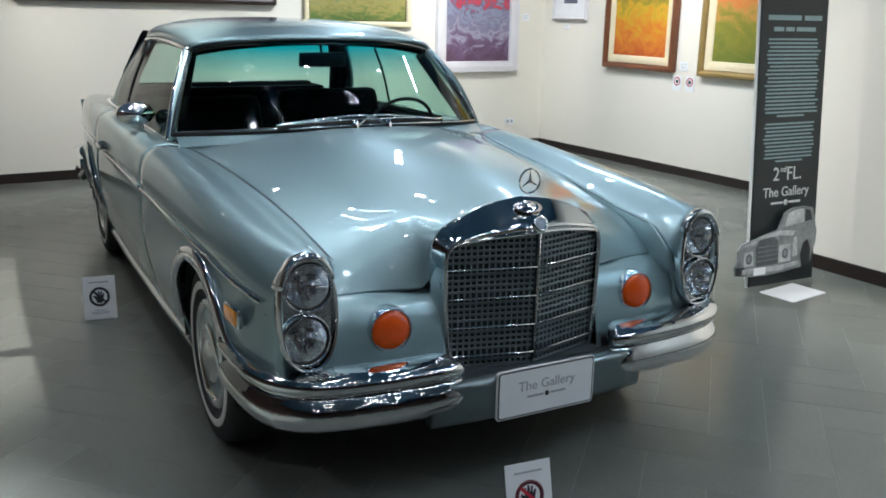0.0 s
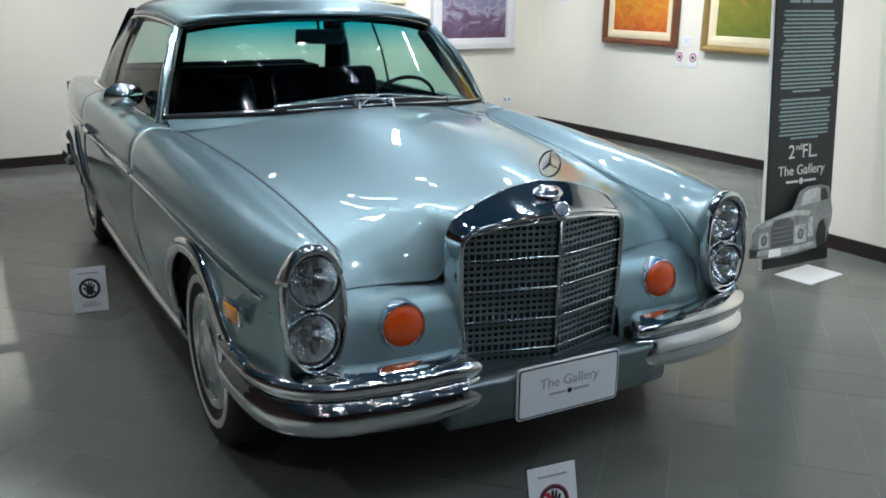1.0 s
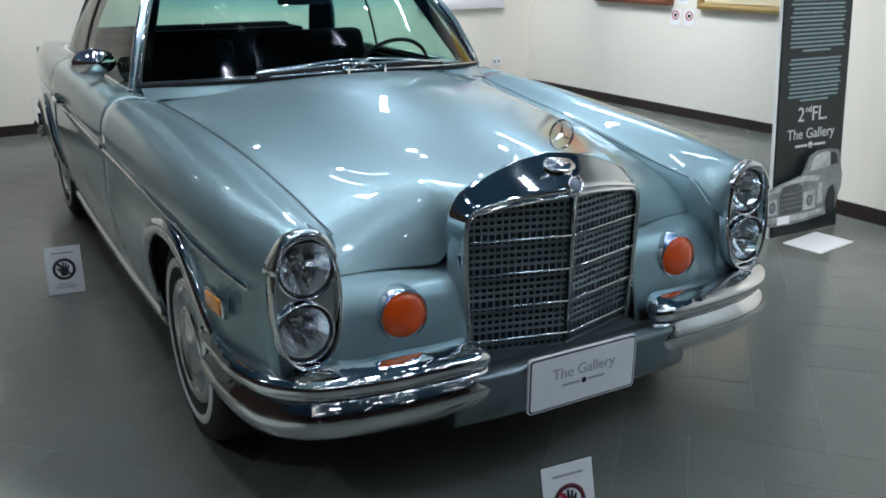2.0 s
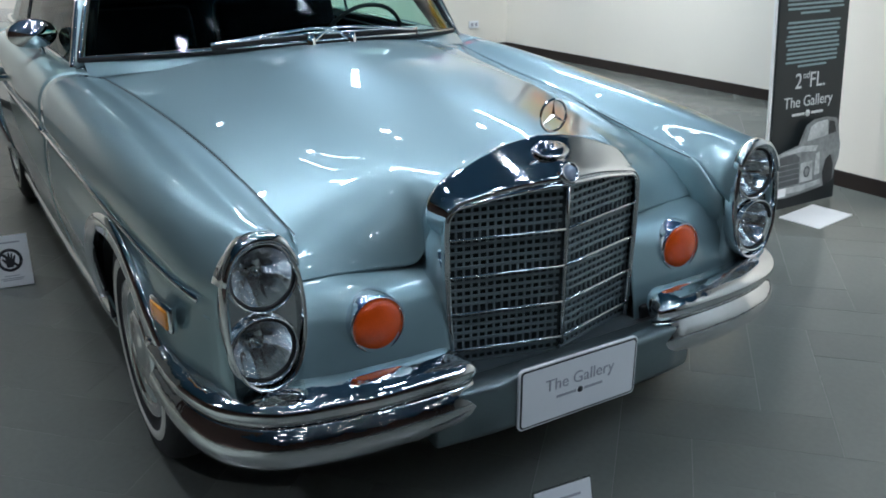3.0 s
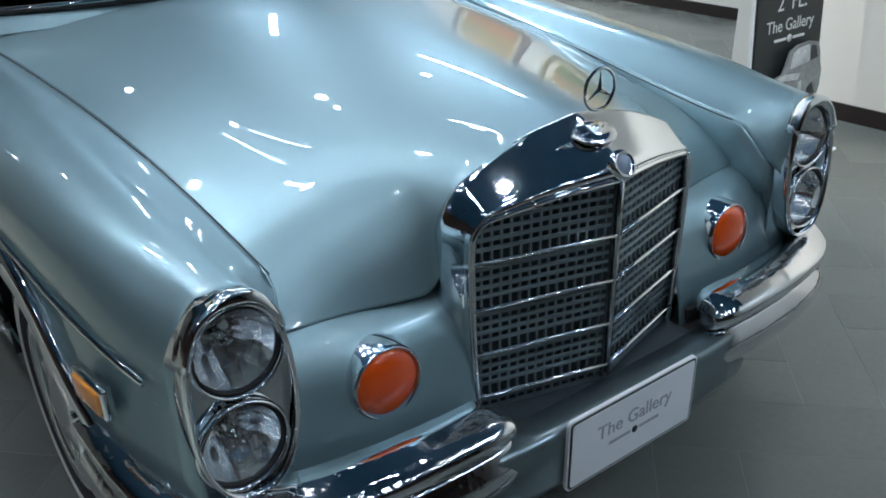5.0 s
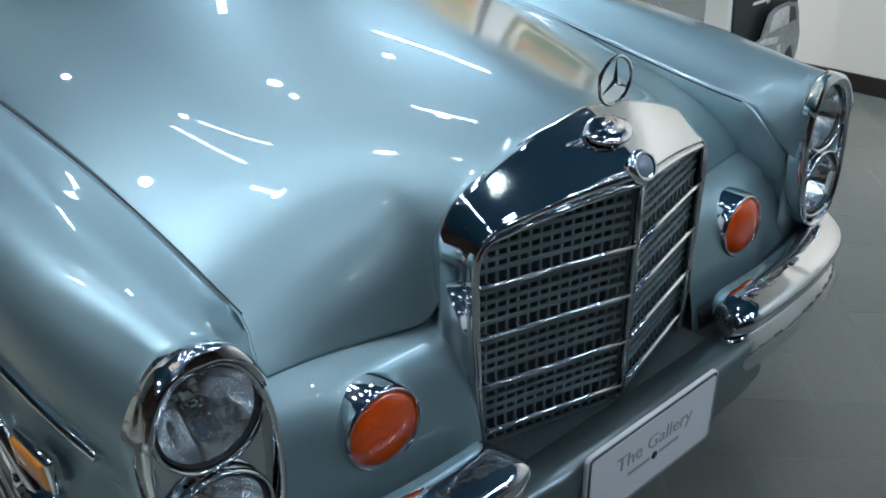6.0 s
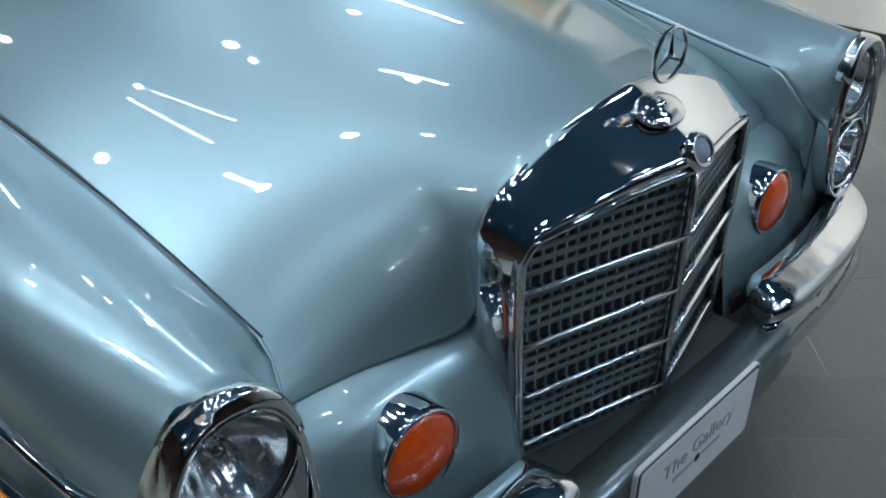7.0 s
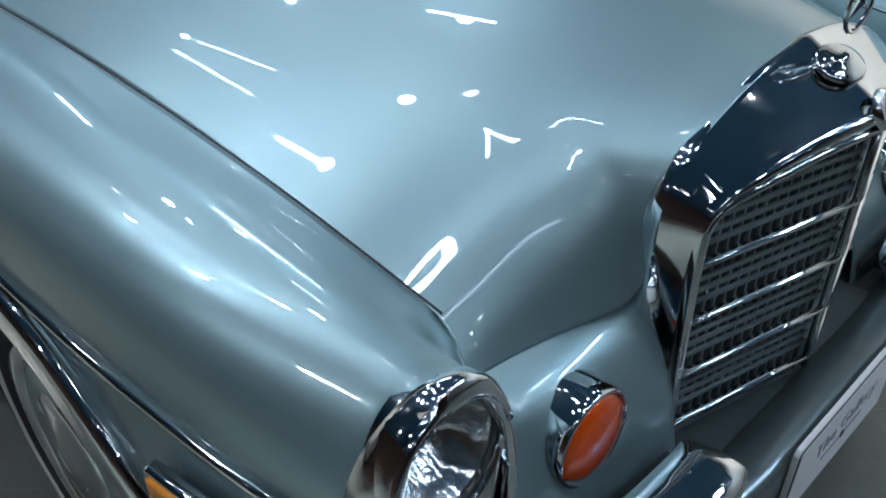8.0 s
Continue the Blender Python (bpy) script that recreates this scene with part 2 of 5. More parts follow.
def strip_light(x, y, length, turn, power, width=0.05):
    """A narrow ceiling strip with an area lamp of its own."""
    m = Matrix.Translation((x, y, CEIL)) @ Matrix.Rotation(radians(turn), 4, "Z")
    th = thing("strip_light", "narrow white strip light on the dark ceiling", "lamp", "ceiling strip lights", m)
    part("housing", box(-length / 2 - 0.02, length / 2 + 0.02, -width / 2 - 0.012, width / 2 + 0.012, -0.05, 0.0, 0.004), HOUSING, th, smooth=False)
    la = bpy.data.lights.new("strip_lamp", "AREA")
    la.shape, la.size, la.size_y, la.energy, la.color = "RECTANGLE", length, width, power, COOL
    lo = new("strip_lamp", la)
    lo.parent = th
    lo.location = (0, 0, -0.054)
    return th


def spot(x, y, target, power, size=70, color=WARM, wide=1.0):
    """A track spot: a short can that aims at the target."""
    m = look((x, y, CEIL - 0.16), target) @ Matrix.Diagonal((wide, wide, 1, 1))
    th = thing("track_spot", "white can spotlight hung under the ceiling", "lamp", "ceiling spotlights", m)
    part("can", lathe([(0.0, 0.10), (0.034, 0.10), (0.042, 0.08), (0.045, -0.05), (0.041, -0.05), (0.036, -0.01), (0.0, -0.005)], Matrix(), 24), HOUSING, th)
    part("stem", lathe([(0.0, 0.09), (0.008, 0.09), (0.008, 0.17), (0.0, 0.17)], Matrix(), 10), HOUSING, th)
    up = part("track_plate", box(x - 0.06, x + 0.06, y - 0.03, y + 0.03, CEIL - 0.16, CEIL, 0.004), HOUSING, None, smooth=False)
    up.data.transform(m.inverted())
    up.parent = th
    la = bpy.data.lights.new("spot_lamp", "SPOT")
    part("bulb", lathe([(0.0, -0.04), (0.022, -0.042), (0.026, -0.048), (0.026, -0.052), (0.0, -0.0525)], Matrix(), 16), WIDE_BULB if wide > 1 else BULB, th)
    la.energy, la.color, la.spot_size, la.spot_blend, la.shadow_soft_size = power, color, radians(size), 0.6, 0.035
    lo = new("spot_lamp", la)
    lo.parent = th
    lo.location = (0, 0, -0.062)
    return th


# over the car: short strips, and a thin pair that runs along it
# the three beyond y -2 are unseen, added to brighten the lamp bowls
for x, y, n, turn, p, w in ((-0.38, 1.68, 0.70, 95, 1.2, 0.018), (-0.555, 1.63, 0.68, 87, 1.2, 0.018), (0.73, 1.085, 0.35, 110, 2.2, 0.04), (-0.73, 0.86, 0.30, 90, 1.6, 0.03), (-0.35, -0.16, 0.40, 63, 1.2, 0.014),
                            (-0.31, -0.17, 0.40, 76, 1.2, 0.014), (-0.78, -1.14, 0.40, 90, 2.0, 0.025), (-0.6, -2.7, 1.2, 80, 1.5, 0.05), (0.5, -3.2, 1.2, 100, 4, 0.07), (-1.6, -3.4, 1.2, 95, 1.5, 0.05), (1.65, 4.40, 1.65, 59, 30, 0.07)):
    strip_light(x, y, n, turn, p, w)
# the rest of the hall; the two 1.2 m strips are unseen, added as fill
for x, y, n, turn, p, w in ((1.4, -2.35, 0.7, 10, 9, 0.09), (2.4, 2.6, 1.2, 93.5, 45, 0.06), (2.2, -2.6, 1.2, 93.5, 32, 0.06)):
    strip_light(x, y, n, turn, p, w)
for p, q, tp, tq, tz in ((0.35, 3.9, 0.35, 5.44, 1.3), (2.4, 3.9, 2.4, 5.44, 1.2), (3.3, 3.9, 3.75, 5.44, 1.1), (3.1, 3.6, 4.667, 3.86, 1.1), (3.1, 2.4, 4.667, 2.57, 1.1), (-1.9, 3.6, -1.6, 5.44, 0.9)):
    a, b = ROOM @ Vector((p, q, 0)), ROOM @ Vector((tp, tq, tz))
    spot(a.x, a.y, b, 135)
# unseen spot, added to brighten the near wall and the banner
spot(0.9, -1.6, (2.9, -0.5, 1.0), 300, 60)
spot(-0.45, 1.9, (2.9, -0.1, 1.0), 165, 62)
# lamps that light the floor beside the car across its roof
spot(0.25, 1.65, (-2.5, 1.75, 0.0), 760, 54, (1.0, 0.89, 0.72))
spot(0.0, 0.40, (-2.8, -0.90, 0.0), 1050, 46, (0.98, 0.98, 0.88))
# a downlight, also unseen, that only lifts the floor at front left
spot(-2.75, -2.2, (-2.75, -2.15, 0.0), 60, 66, (1.0, 0.93, 0.82))
# a wide lamp over the windscreen
spot(-1.36, 0.90, (-0.6, 0.6, 0.9), 16, 70, (1.0, 0.97, 0.92), 2.0)
# a warm flood from behind the car over the floor beside it
spot(-2.0, 4.2, (-2.4, 2.2, 0.0), 110, 60, (1.0, 0.87, 0.68))
# small spots over and before the car
# the first six stand at known highlights; the rest are unseen, added as fill
for x, y, tx, ty, p in ((0.64, 0.96, 0.2, 0.6, 8), (-1.0, 1.60, -0.3, 0.3, 9), (0.29, 1.89, 0.0, 0.5, 10), (1.36, 2.03, 0.5, 0.5, 13), (-0.72, 0.62, -0.4, -0.2, 14), (-0.20, 0.62, -0.3, -0.1, 11), (0.38, -0.62, 0.2, -0.4, 8), (-1.25, -0.55, -0.6, -0.3, 4), (-0.10, -1.15, -0.2, -0.5, 7), (-0.6, 3.2, 0.0, 1.9, 8), (-0.8, -0.95, -0.45, -0.35, 13), (-0.2, -2.2, 0.0, -0.7, 3),
                        (0.7, -2.9, 0.1, -0.8, 9), (1.6, -2.6, 0.2, -0.3, 4), (-1.9, -2.4, -0.8, -0.6, 4), (-1.2, -3.6, -0.5, -0.6, 5), (0.2, -4.0, 0.0, -0.4, 4), (1.5, -0.4, 0.7, -0.1, 18), (-3.4, 0.4, -0.9, 0.2, 48)):
    spot(x, y, (tx, ty, 0.7), p, 60, (1.0, 0.95, 0.88))
for k in range(15):
    # more spots over the open floor, turned to the nose of the car
    x, y = -2.9 + 1.25 * (k % 5) + 0.35 * (k // 5 % 2), -2.0 - 1.6 * (k // 5) - 0.25 * (k % 2)
    spot(x, y, (x * 0.25, -0.5, 0.65), 0.5, 36, (1.0, 0.95, 0.88))


# ---- the room ----
def room_piece(name, bm, mat, label=""):
    ob = tagged(part(name, bm, mat, smooth=False), label, "", "", "structure")
    ob.matrix_world = ROOM
    return ob


P0, P1, PN = -5.2, 4.667, 3.03     # side wall, far side wall, near side wall
Q0, Q1, QN = -8.0, 5.44, 0.95      # wall behind, back wall, end of the near wall
room_piece("floor", box(P0 - 0.2, P1 + 0.2, Q0 - 0.2, Q1 + 0.2, -0.12, -0.0009), GROUT)
room_piece("ceiling", box(P0 - 0.2, P1 + 0.2, Q0 - 0.2, Q1 + 0.2, CEIL, CEIL + 0.15), CEILING)
room_piece("wall_north", box(P0 - 0.2, P1 + 0.2, Q1, Q1 + 0.2, -0.006, CEIL), WALL)
room_piece("wall_east", box(P1, P1 + 0.2, Q0, Q1, -0.006, CEIL), WALL)
room_piece("wall_partition", box(PN, P1, Q0, QN, -0.006, CEIL), WALL)
# Unseen walls; the dark hall mirrored in the chrome is put into their colour.
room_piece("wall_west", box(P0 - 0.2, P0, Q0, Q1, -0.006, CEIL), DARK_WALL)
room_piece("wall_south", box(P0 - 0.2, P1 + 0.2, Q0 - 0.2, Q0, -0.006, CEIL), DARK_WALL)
for i, (a, b, c, d) in enumerate(((P0, P1, Q1 - 0.014, Q1), (P1 - 0.014, P1, QN, Q1 - 0.014), (PN - 0.014, PN, Q0, QN + 0.014), (PN, P1 - 0.014, QN, QN + 0.014))):
    room_piece("baseboard" if not i else "baseboard_%d" % (i + 1), box(a, b, c, d, 0.0, 0.085, 0.003), SKIRTING)


def frame_bars(w, h, t, d0, d1, m, bm=None, bevel=0.006):
    """Four mitred bars round an opening w x h; the bar is t wide and reaches from d0 to d1 in front of the wall."""
    bm = bm or bmesh.new()
    ring = [(-w / 2, 0), (w / 2, 0), (w / 2, h), (-w / 2, h)]
    rows = []
    for off, d in ((0, 0), (0, d1 * 0.75), (bevel, d1 * 0.8 + d0 * 0.2), (t * 0.5, d1), (t - bevel, d0 + (d1 - d0) * 0.6), (t, d0), (t, 0)):
        o = t - off
        rows.append([m @ Vector((x + (o if x > 0 else -o), -d, z + (o if z > 0 else -o))) for x, z in ring])
    sheet(rows, close_cols=True, bm=bm)
    bmesh.ops.recalc_face_normals(bm, faces=bm.faces)
    return bm


def painting(name, seed, stops, direction="Z", distortion=2.0, scale=3.0):
    """Brushed paint in bands of colour."""
    m = bpy.data.materials.new(name)
    t, n, l, b = nodes_of(m)
    b.inputs["Roughness"].default_value = 0.5
    co, sep, nz, ad, ramp = n.new("ShaderNodeTexCoord"), n.new("ShaderNodeSeparateXYZ"), n.new("ShaderNodeTexNoise"), n.new("ShaderNodeMath"), n.new("ShaderNodeValToRGB")
    nz.inputs["Scale"].default_value, nz.inputs["Detail"].default_value, nz.inputs["Distortion"].default_value = scale, 6.0, distortion
    mp = n.new("ShaderNodeMapping")
    mp.inputs["Location"].default_value = (seed, seed * 2, 0)
    mp.inputs["Scale"].default_value = (1.0, 1.0, 1.8)
    l.new(co.outputs["Generated"], mp.inputs["Vector"])
    l.new(mp.outputs[0], nz.inputs["Vector"])
    l.new(co.outputs["Generated"], sep.inputs[0])
    ad.operation = "MULTIPLY_ADD"
    ad.inputs[1].default_value = 0.75
    sub = n.new("ShaderNodeMath")
    sub.operation = "SUBTRACT"
    sub.inputs[1].default_value = 0.36
    l.new(nz.outputs["Fac"], ad.inputs[0])
    l.new(sep.outputs[direction], ad.inputs[2])
    l.new(ad.outputs[0], sub.inputs[0])
    l.new(sub.outputs[0], ramp.inputs[0])
    e = ramp.color_ramp.elements
    while len(e) < len(stops):
        e.new(0.5)
    for k, (p, c) in enumerate(stops):
        e[k].position, e[k].color = p, (*c, 1)
    l.new(ramp.outputs[0], b.inputs["Base Color"])
    bp, fine = n.new("ShaderNodeBump"), n.new("ShaderNodeTexNoise")
    fine.inputs["Scale"].default_value = 60
    bp.inputs["Strength"].default_value, bp.inputs["Distance"].default_value = 0.4, 0.003
    l.new(co.outputs["Generated"], fine.inputs["Vector"])
    l.new(fine.outputs["Fac"], bp.inputs["Height"])
    l.new(bp.outputs[0], b.inputs["Normal"])
    return m


NORTH = ROOM


def picture(label, place, w, h, moulding, outer, liner, inner, canvas, depth=0.05):
    """A framed picture: place is its lower middle on the wall, looking along local -y."""
    th = thing("framed_picture", label, "picture", "pictures on the walls", place)
    part("moulding", frame_bars(w - 2 * outer, h - 2 * outer, outer, depth * 0.6, depth, Matrix.Translation((0, 0, outer))), moulding, th, smooth=False)
    if liner:
        part("liner", frame_bars(w - 2 * outer - 2 * inner, h - 2 * outer - 2 * inner, inner, depth * 0.35, depth * 0.55, Matrix.Translation((0, 0, outer + inner))), liner, th, smooth=False)
    a = outer + (inner if liner else 0)
    part("canvas", box(-w / 2 + a, w / 2 - a, -depth * 0.36, -0.004, a, h - a), canvas, th, smooth=False)
    return th


def on_north(p, z):
    return NORTH @ Matrix.Translation((p, Q1 - 0.003, z))


def on_east(q, z):
    return ROOM @ Matrix.Translation((P1 - 0.003, q, z)) @ Matrix.Rotation(radians(-90), 4, "Z")


# ---- pictures and wall cards ----
BROWN = material("reddish_brown_wood", (0.16, 0.055, 0.022), rough=0.4, vary=0.2, scale=5, fine=60)
GOLD = material("dull_gold_wood", (0.34, 0.23, 0.08), rough=0.4, vary=0.2, scale=6, fine=70, metal=0.3)
CREAM = material("cream_liner", (0.78, 0.68, 0.46), rough=0.6, vary=0.05, scale=8)
PALE = material("pale_frame_paint", (0.70, 0.68, 0.70), rough=0.5, vary=0.05, scale=8)
ESPRESSO = material("espresso_wood", (0.035, 0.018, 0.014), rough=0.4, vary=0.2, scale=6, fine=60)
ORANGE_ART = painting("orange_trees_canvas", 1.3, ((0.0, (0.50, 0.09, 0.01)), (0.22, (0.62, 0.20, 0.01)), (0.45, (0.60, 0.36, 0.01)), (0.62, (0.28, 0.24, 0.02)), (0.85, (0.70, 0.42, 0.03))))
MEADOW_ART = painting("green_meadow_canvas", 4.1, ((0.0, (0.14, 0.17, 0.02)), (0.36, (0.24, 0.22, 0.02)), (0.52, (0.50, 0.26, 0.05)), (0.62, (0.62, 0.20, 0.04)), (0.85, (0.50, 0.36, 0.08))))
PURPLE_ART = painting("violet_seascape_canvas", 7.7, ((0.0, (0.10, 0.05, 0.09)), (0.20, (0.16, 0.10, 0.18)), (0.32, (0.36, 0.34, 0.44)), (0.40, (0.20, 0.18, 0.28)), (0.52, (0.27, 0.30, 0.42)), (0.60, (0.16, 0.12, 0.20)), (0.68, (0.60, 0.05, 0.07)), (0.78, (0.18, 0.08, 0.16))), scale=4)
VALLEY_ART = painting("hill_village_canvas", 2.9, ((0.0, (0.10, 0.16, 0.03)), (0.25, (0.34, 0.28, 0.08)), (0.45, (0.16, 0.24, 0.10)), (0.60, (0.30, 0.38, 0.36)), (0.85, (0.55, 0.62, 0.66))), scale=6)
DARK_ART = painting("dusk_canvas", 5.5, ((0.0, (0.03, 0.02, 0.03)), (0.5, (0.12, 0.07, 0.08)), (0.9, (0.25, 0.18, 0.15))))
SMALL_ART = painting("grey_print_canvas", 3.3, ((0.0, (0.10, 0.11, 0.16)), (0.5, (0.22, 0.24, 0.30)), (0.9, (0.5, 0.5, 0.5))))
picture("wide painting in an espresso brown frame on the back wall", on_north(0.351, 1.51), 2.234, 0.95, ESPRESSO, 0.06, None, 0, DARK_ART, 0.07)
picture("painting of green hills in a cream frame on the back wall", on_north(2.34, 1.32), 1.18, 0.86, CREAM, 0.055, ESPRESSO, 0.008, VALLEY_ART, 0.05)
picture("violet seascape with a red sky in a wide pale frame", on_north(3.76, 0.856), 1.05, 1.25, PALE, 0.115, None, 0, PURPLE_ART, 0.06)
picture("orange and yellow tree painting in a brown wooden frame", on_east(3.862, 0.965), 0.98, 1.22, BROWN, 0.055, CREAM, 0.075, ORANGE_ART, 0.07)
picture("green and orange meadow painting in a dull gold frame", on_east(2.57, 0.955), 0.97, 1.22, GOLD, 0.055, CREAM, 0.085, MEADOW_ART, 0.07)
picture("small grey print in a pale frame with a white mount", on_east(4.965, 1.425), 0.565, 0.62, PALE, 0.03, PAPER, 0.14, SMALL_ART, 0.045)


def wall_card(label, place, w, h, bars, ring=False):
    th = thing("wall_card", label, "label", "cards beside the pictures", place)
    part("card", box(-w / 2, w / 2, -0.006, 0, 0, h, 0.001), PAPER, th, smooth=False)
    if ring:
        bm = lathe([(w * 0.28, 0.0), (w * 0.28, 0.002), (w * 0.37, 0.002), (w * 0.37, 0.0)], Matrix.Translation((0, -0.006, h * 0.62)) @ Matrix.Rotation(radians(90), 4, "X"), 24)
        part("red_ring", bm, RED_INK, th)
        part("symbol", box(-w * 0.14, w * 0.14, -0.0075, -0.006, h * 0.50, h * 0.72, 0.0004), BLACK_INK, th, smooth=False)
    for k in range(bars):
        part("text_bar", box(-w * 0.34, w * (0.34 - 0.12 * (k % 2)), -0.0072, -0.006, h * (0.78 - 0.2 * k) - 0.004, h * (0.78 - 0.2 * k)), INK, th, smooth=False)
    return th


for q, z in ((3.265, 0.985), (3.285, 1.46)):
    wall_card("white picture label card on the cream wall", on_east(q, z), 0.10, 0.085, 3)
wall_card("white picture label card under a small print", on_east(5.02, 1.33), 0.09, 0.04, 1)
for q in (3.335, 3.175):
    wall_card("small white notice with a red ring symbol", on_east(q, 0.80), 0.11, 0.14, 0, True)
wall_card("small label card beside a violet seascape", on_north(4.40, 1.40), 0.10, 0.08, 3)
socket = thing("wall_socket", "white double wall socket low on the back wall", "socket", "", on_north(4.23, 0.26))
part("face_plate", box(-0.06, 0.06, -0.012, 0, 0, 0.075, 0.003), PAPER, socket, smooth=False)
for k in (-0.026, 0.026):
    part("outlet", box(k - 0.016, k + 0.016, -0.0135, -0.012, 0.02, 0.055, 0.0005), INK, socket, smooth=False)

# ---- standing banner ----
BAN = Matrix.Translation((2.503, 0.50, 0.0)) @ Matrix.Rotation(radians(-4.5), 4, "X")
banner = thing("display_banner", "dark standing banner with white text about the car", "banner", "", BAN)
part("panel", box(-0.252, 0.252, 0.0, 0.012, 0.015, 1.90, 0.001), BANNER, banner, smooth=False)
part("backing_board", box(-0.262, 0.256, 0.0125, 0.026, 0.012, 1.905, 0.001), FOAM, banner, smooth=False)
part("prop_leg", box(-0.10, 0.10, 0.03, 0.05, 0.02, 1.2), FOAM, banner, smooth=False)
lettering("2", 0.105, Matrix.Translation((-0.085, -0.001, 0.605)), BANNER_TEXT, banner)
lettering("nd", 0.048, Matrix.Translation((-0.030, -0.001, 0.650)), BANNER_TEXT, banner)
lettering("FL.", 0.105, Matrix.Translation((0.055, -0.001, 0.605)), BANNER_TEXT, banner)
lettering("The Gallery", 0.076, Matrix.Translation((0.0, -0.001, 0.515)), BANNER_TEXT, banner)
for a, b in ((-0.115, -0.025), (0.025, 0.115)):
    part("text_bar", box(a, b, -0.0015, 0.0, 0.472, 0.484), BANNER_TEXT, banner, smooth=False)
part("emblem", lathe([(0.0, 0.0), (0.0, 0.0015), (0.017, 0.0015), (0.017, 0.0)], Matrix.Translation((0, 0.0, 0.478)) @ Matrix.Rotation(radians(90), 4, "X"), 20), BANNER_TEXT, banner)
for a, b, z, h in ((-0.205, 0.045, 1.470, 0.026), (0.070, 0.205, 1.470, 0.026), (-0.160, -0.085, 1.412, 0.022), (-0.070, -0.005, 1.412, 0.022), (0.010, 0.160, 1.412, 0.022)):
    part("text_bar", box(a, b, -0.0015, 0.0, z, z + h), BANNER_GREY, banner, smooth=False)
rnd = random.Random(4)
z = 1.365
for k in range(33):
    if k == 21:
        z -= 0.022
        continue
    w = 0.21 if k in (20, 32) else 0.36 + 0.05 * rnd.random()
    off = 0.02 * (rnd.random() - 0.5)
    part("text_bar", box(-w / 2 + off, w / 2 + off, -0.0013, 0.0, z, z + 0.0095), BANNER_GREY, banner, smooth=False)
    z -= 0.0205

# cut-out of a grey car photograph in front of the banner's foot
CUT = Matrix.Translation((-0.073, -0.042, 0.018)) @ Matrix.Diagonal((0.97, 1, 0.86, 1))
CUT_PRINT = material("grey_car_print", (0.19, 0.205, 0.205), rough=0.5, vary=0.5, scale=9, fine=40)
CUT_LIGHT = material("light_car_print", (0.40, 0.42, 0.42), rough=0.5, vary=0.45, scale=12, fine=60)
CUT_DARK = material("dark_car_print", (0.018, 0.020, 0.022), rough=0.5, vary=0.4, scale=12, fine=60)
shape = [(-0.345, 0.10), (-0.35, 0.16), (-0.325, 0.20), (-0.33, 0.26), (-0.30, 0.30), (-0.20, 0.325), (-0.12, 0.345), (-0.02, 0.365), (0.005, 0.42), (0.03, 0.475),
         (0.09, 0.50), (0.19, 0.505), (0.255, 0.49), (0.275, 0.44), (0.285, 0.38), (0.30, 0.33), (0.295, 0.25), (0.27, 0.19), (0.26, 0.13), (0.19, 0.10), (0.05, 0.085), (-0.1, 0.075), (-0.22, 0.08)]
part("car_cutout", flat(shape, 0.010, CUT), CUT_PRINT, banner, "grey printed cut-out of a car", smooth=False)
CUT_GRILLE = material("slate_car_print", (0.075, 0.082, 0.086), rough=0.5, vary=0.25, scale=12, fine=60)


def printed(name, pts, mat, lift=0.002):
    part(name, flat(pts, 0.002, CUT @ Matrix.Translation((0, -lift, 0))), mat, banner, smooth=False)


def oval_pts(cx, cz, a, b):
    return [(cx + a * math.cos(t), cz + b * math.sin(t)) for t in np.linspace(0, 2 * math.pi, 20, endpoint=False)]


printed("printed_grille", [(-0.185, 0.145), (-0.19, 0.27), (-0.165, 0.315), (-0.06, 0.325), (-0.02, 0.30), (-0.013, 0.145)], CUT_GRILLE)
for z in (0.175, 0.205, 0.235, 0.265):
    printed("printed_bar", [(-0.183, z), (-0.183, z + 0.004), (-0.017, z + 0.006), (-0.017, z + 0.002)], CUT_PRINT, 0.003)
for x0, x1, z0, z1 in ((-0.008, 0.092, 0.150, 0.262), (-0.285, -0.205, 0.155, 0.245)):
    printed("printed_lamp", [(x0, z0), (x0 + 0.004, z1), (x1 - 0.01, z1 + 0.004), (x1, z0)], CUT_LIGHT)
    printed("lamp_ring", oval_pts((x0 + x1) / 2, (z0 + z1) / 2, 0.024, 0.034), CUT_GRILLE, 0.003)
    printed("lamp_glass", oval_pts((x0 + x1) / 2, (z0 + z1) / 2, 0.015, 0.022), CUT_PRINT, 0.004)
printed("printed_lamp", [(0.105, 0.175), (0.105, 0.30), (0.135, 0.31), (0.145, 0.18)], CUT_LIGHT)
printed("printed_bonnet", [(-0.29, 0.285), (-0.20, 0.322), (-0.12, 0.342), (0.0, 0.362), (0.12, 0.35), (0.10, 0.318), (-0.01, 0.33), (-0.17, 0.322), (-0.21, 0.285)], CUT_LIGHT)
printed("printed_windscreen", [(0.03, 0.385), (0.055, 0.465), (0.10, 0.485), (0.18, 0.49), (0.19, 0.40), (0.12, 0.392)], CUT_LIGHT)
printed("printed_window", [(0.198, 0.402), (0.196, 0.482), (0.235, 0.474), (0.256, 0.41)], CUT_DARK)
printed("printed_wheel", [(0.185, 0.10), (0.17, 0.18), (0.19, 0.26), (0.225, 0.28), (0.25, 0.22), (0.25, 0.13)], CUT_DARK)
printed("printed_shadow", [(-0.345, 0.105), (-0.345, 0.155), (-0.28, 0.150), (-0.25, 0.10)], CUT_DARK)
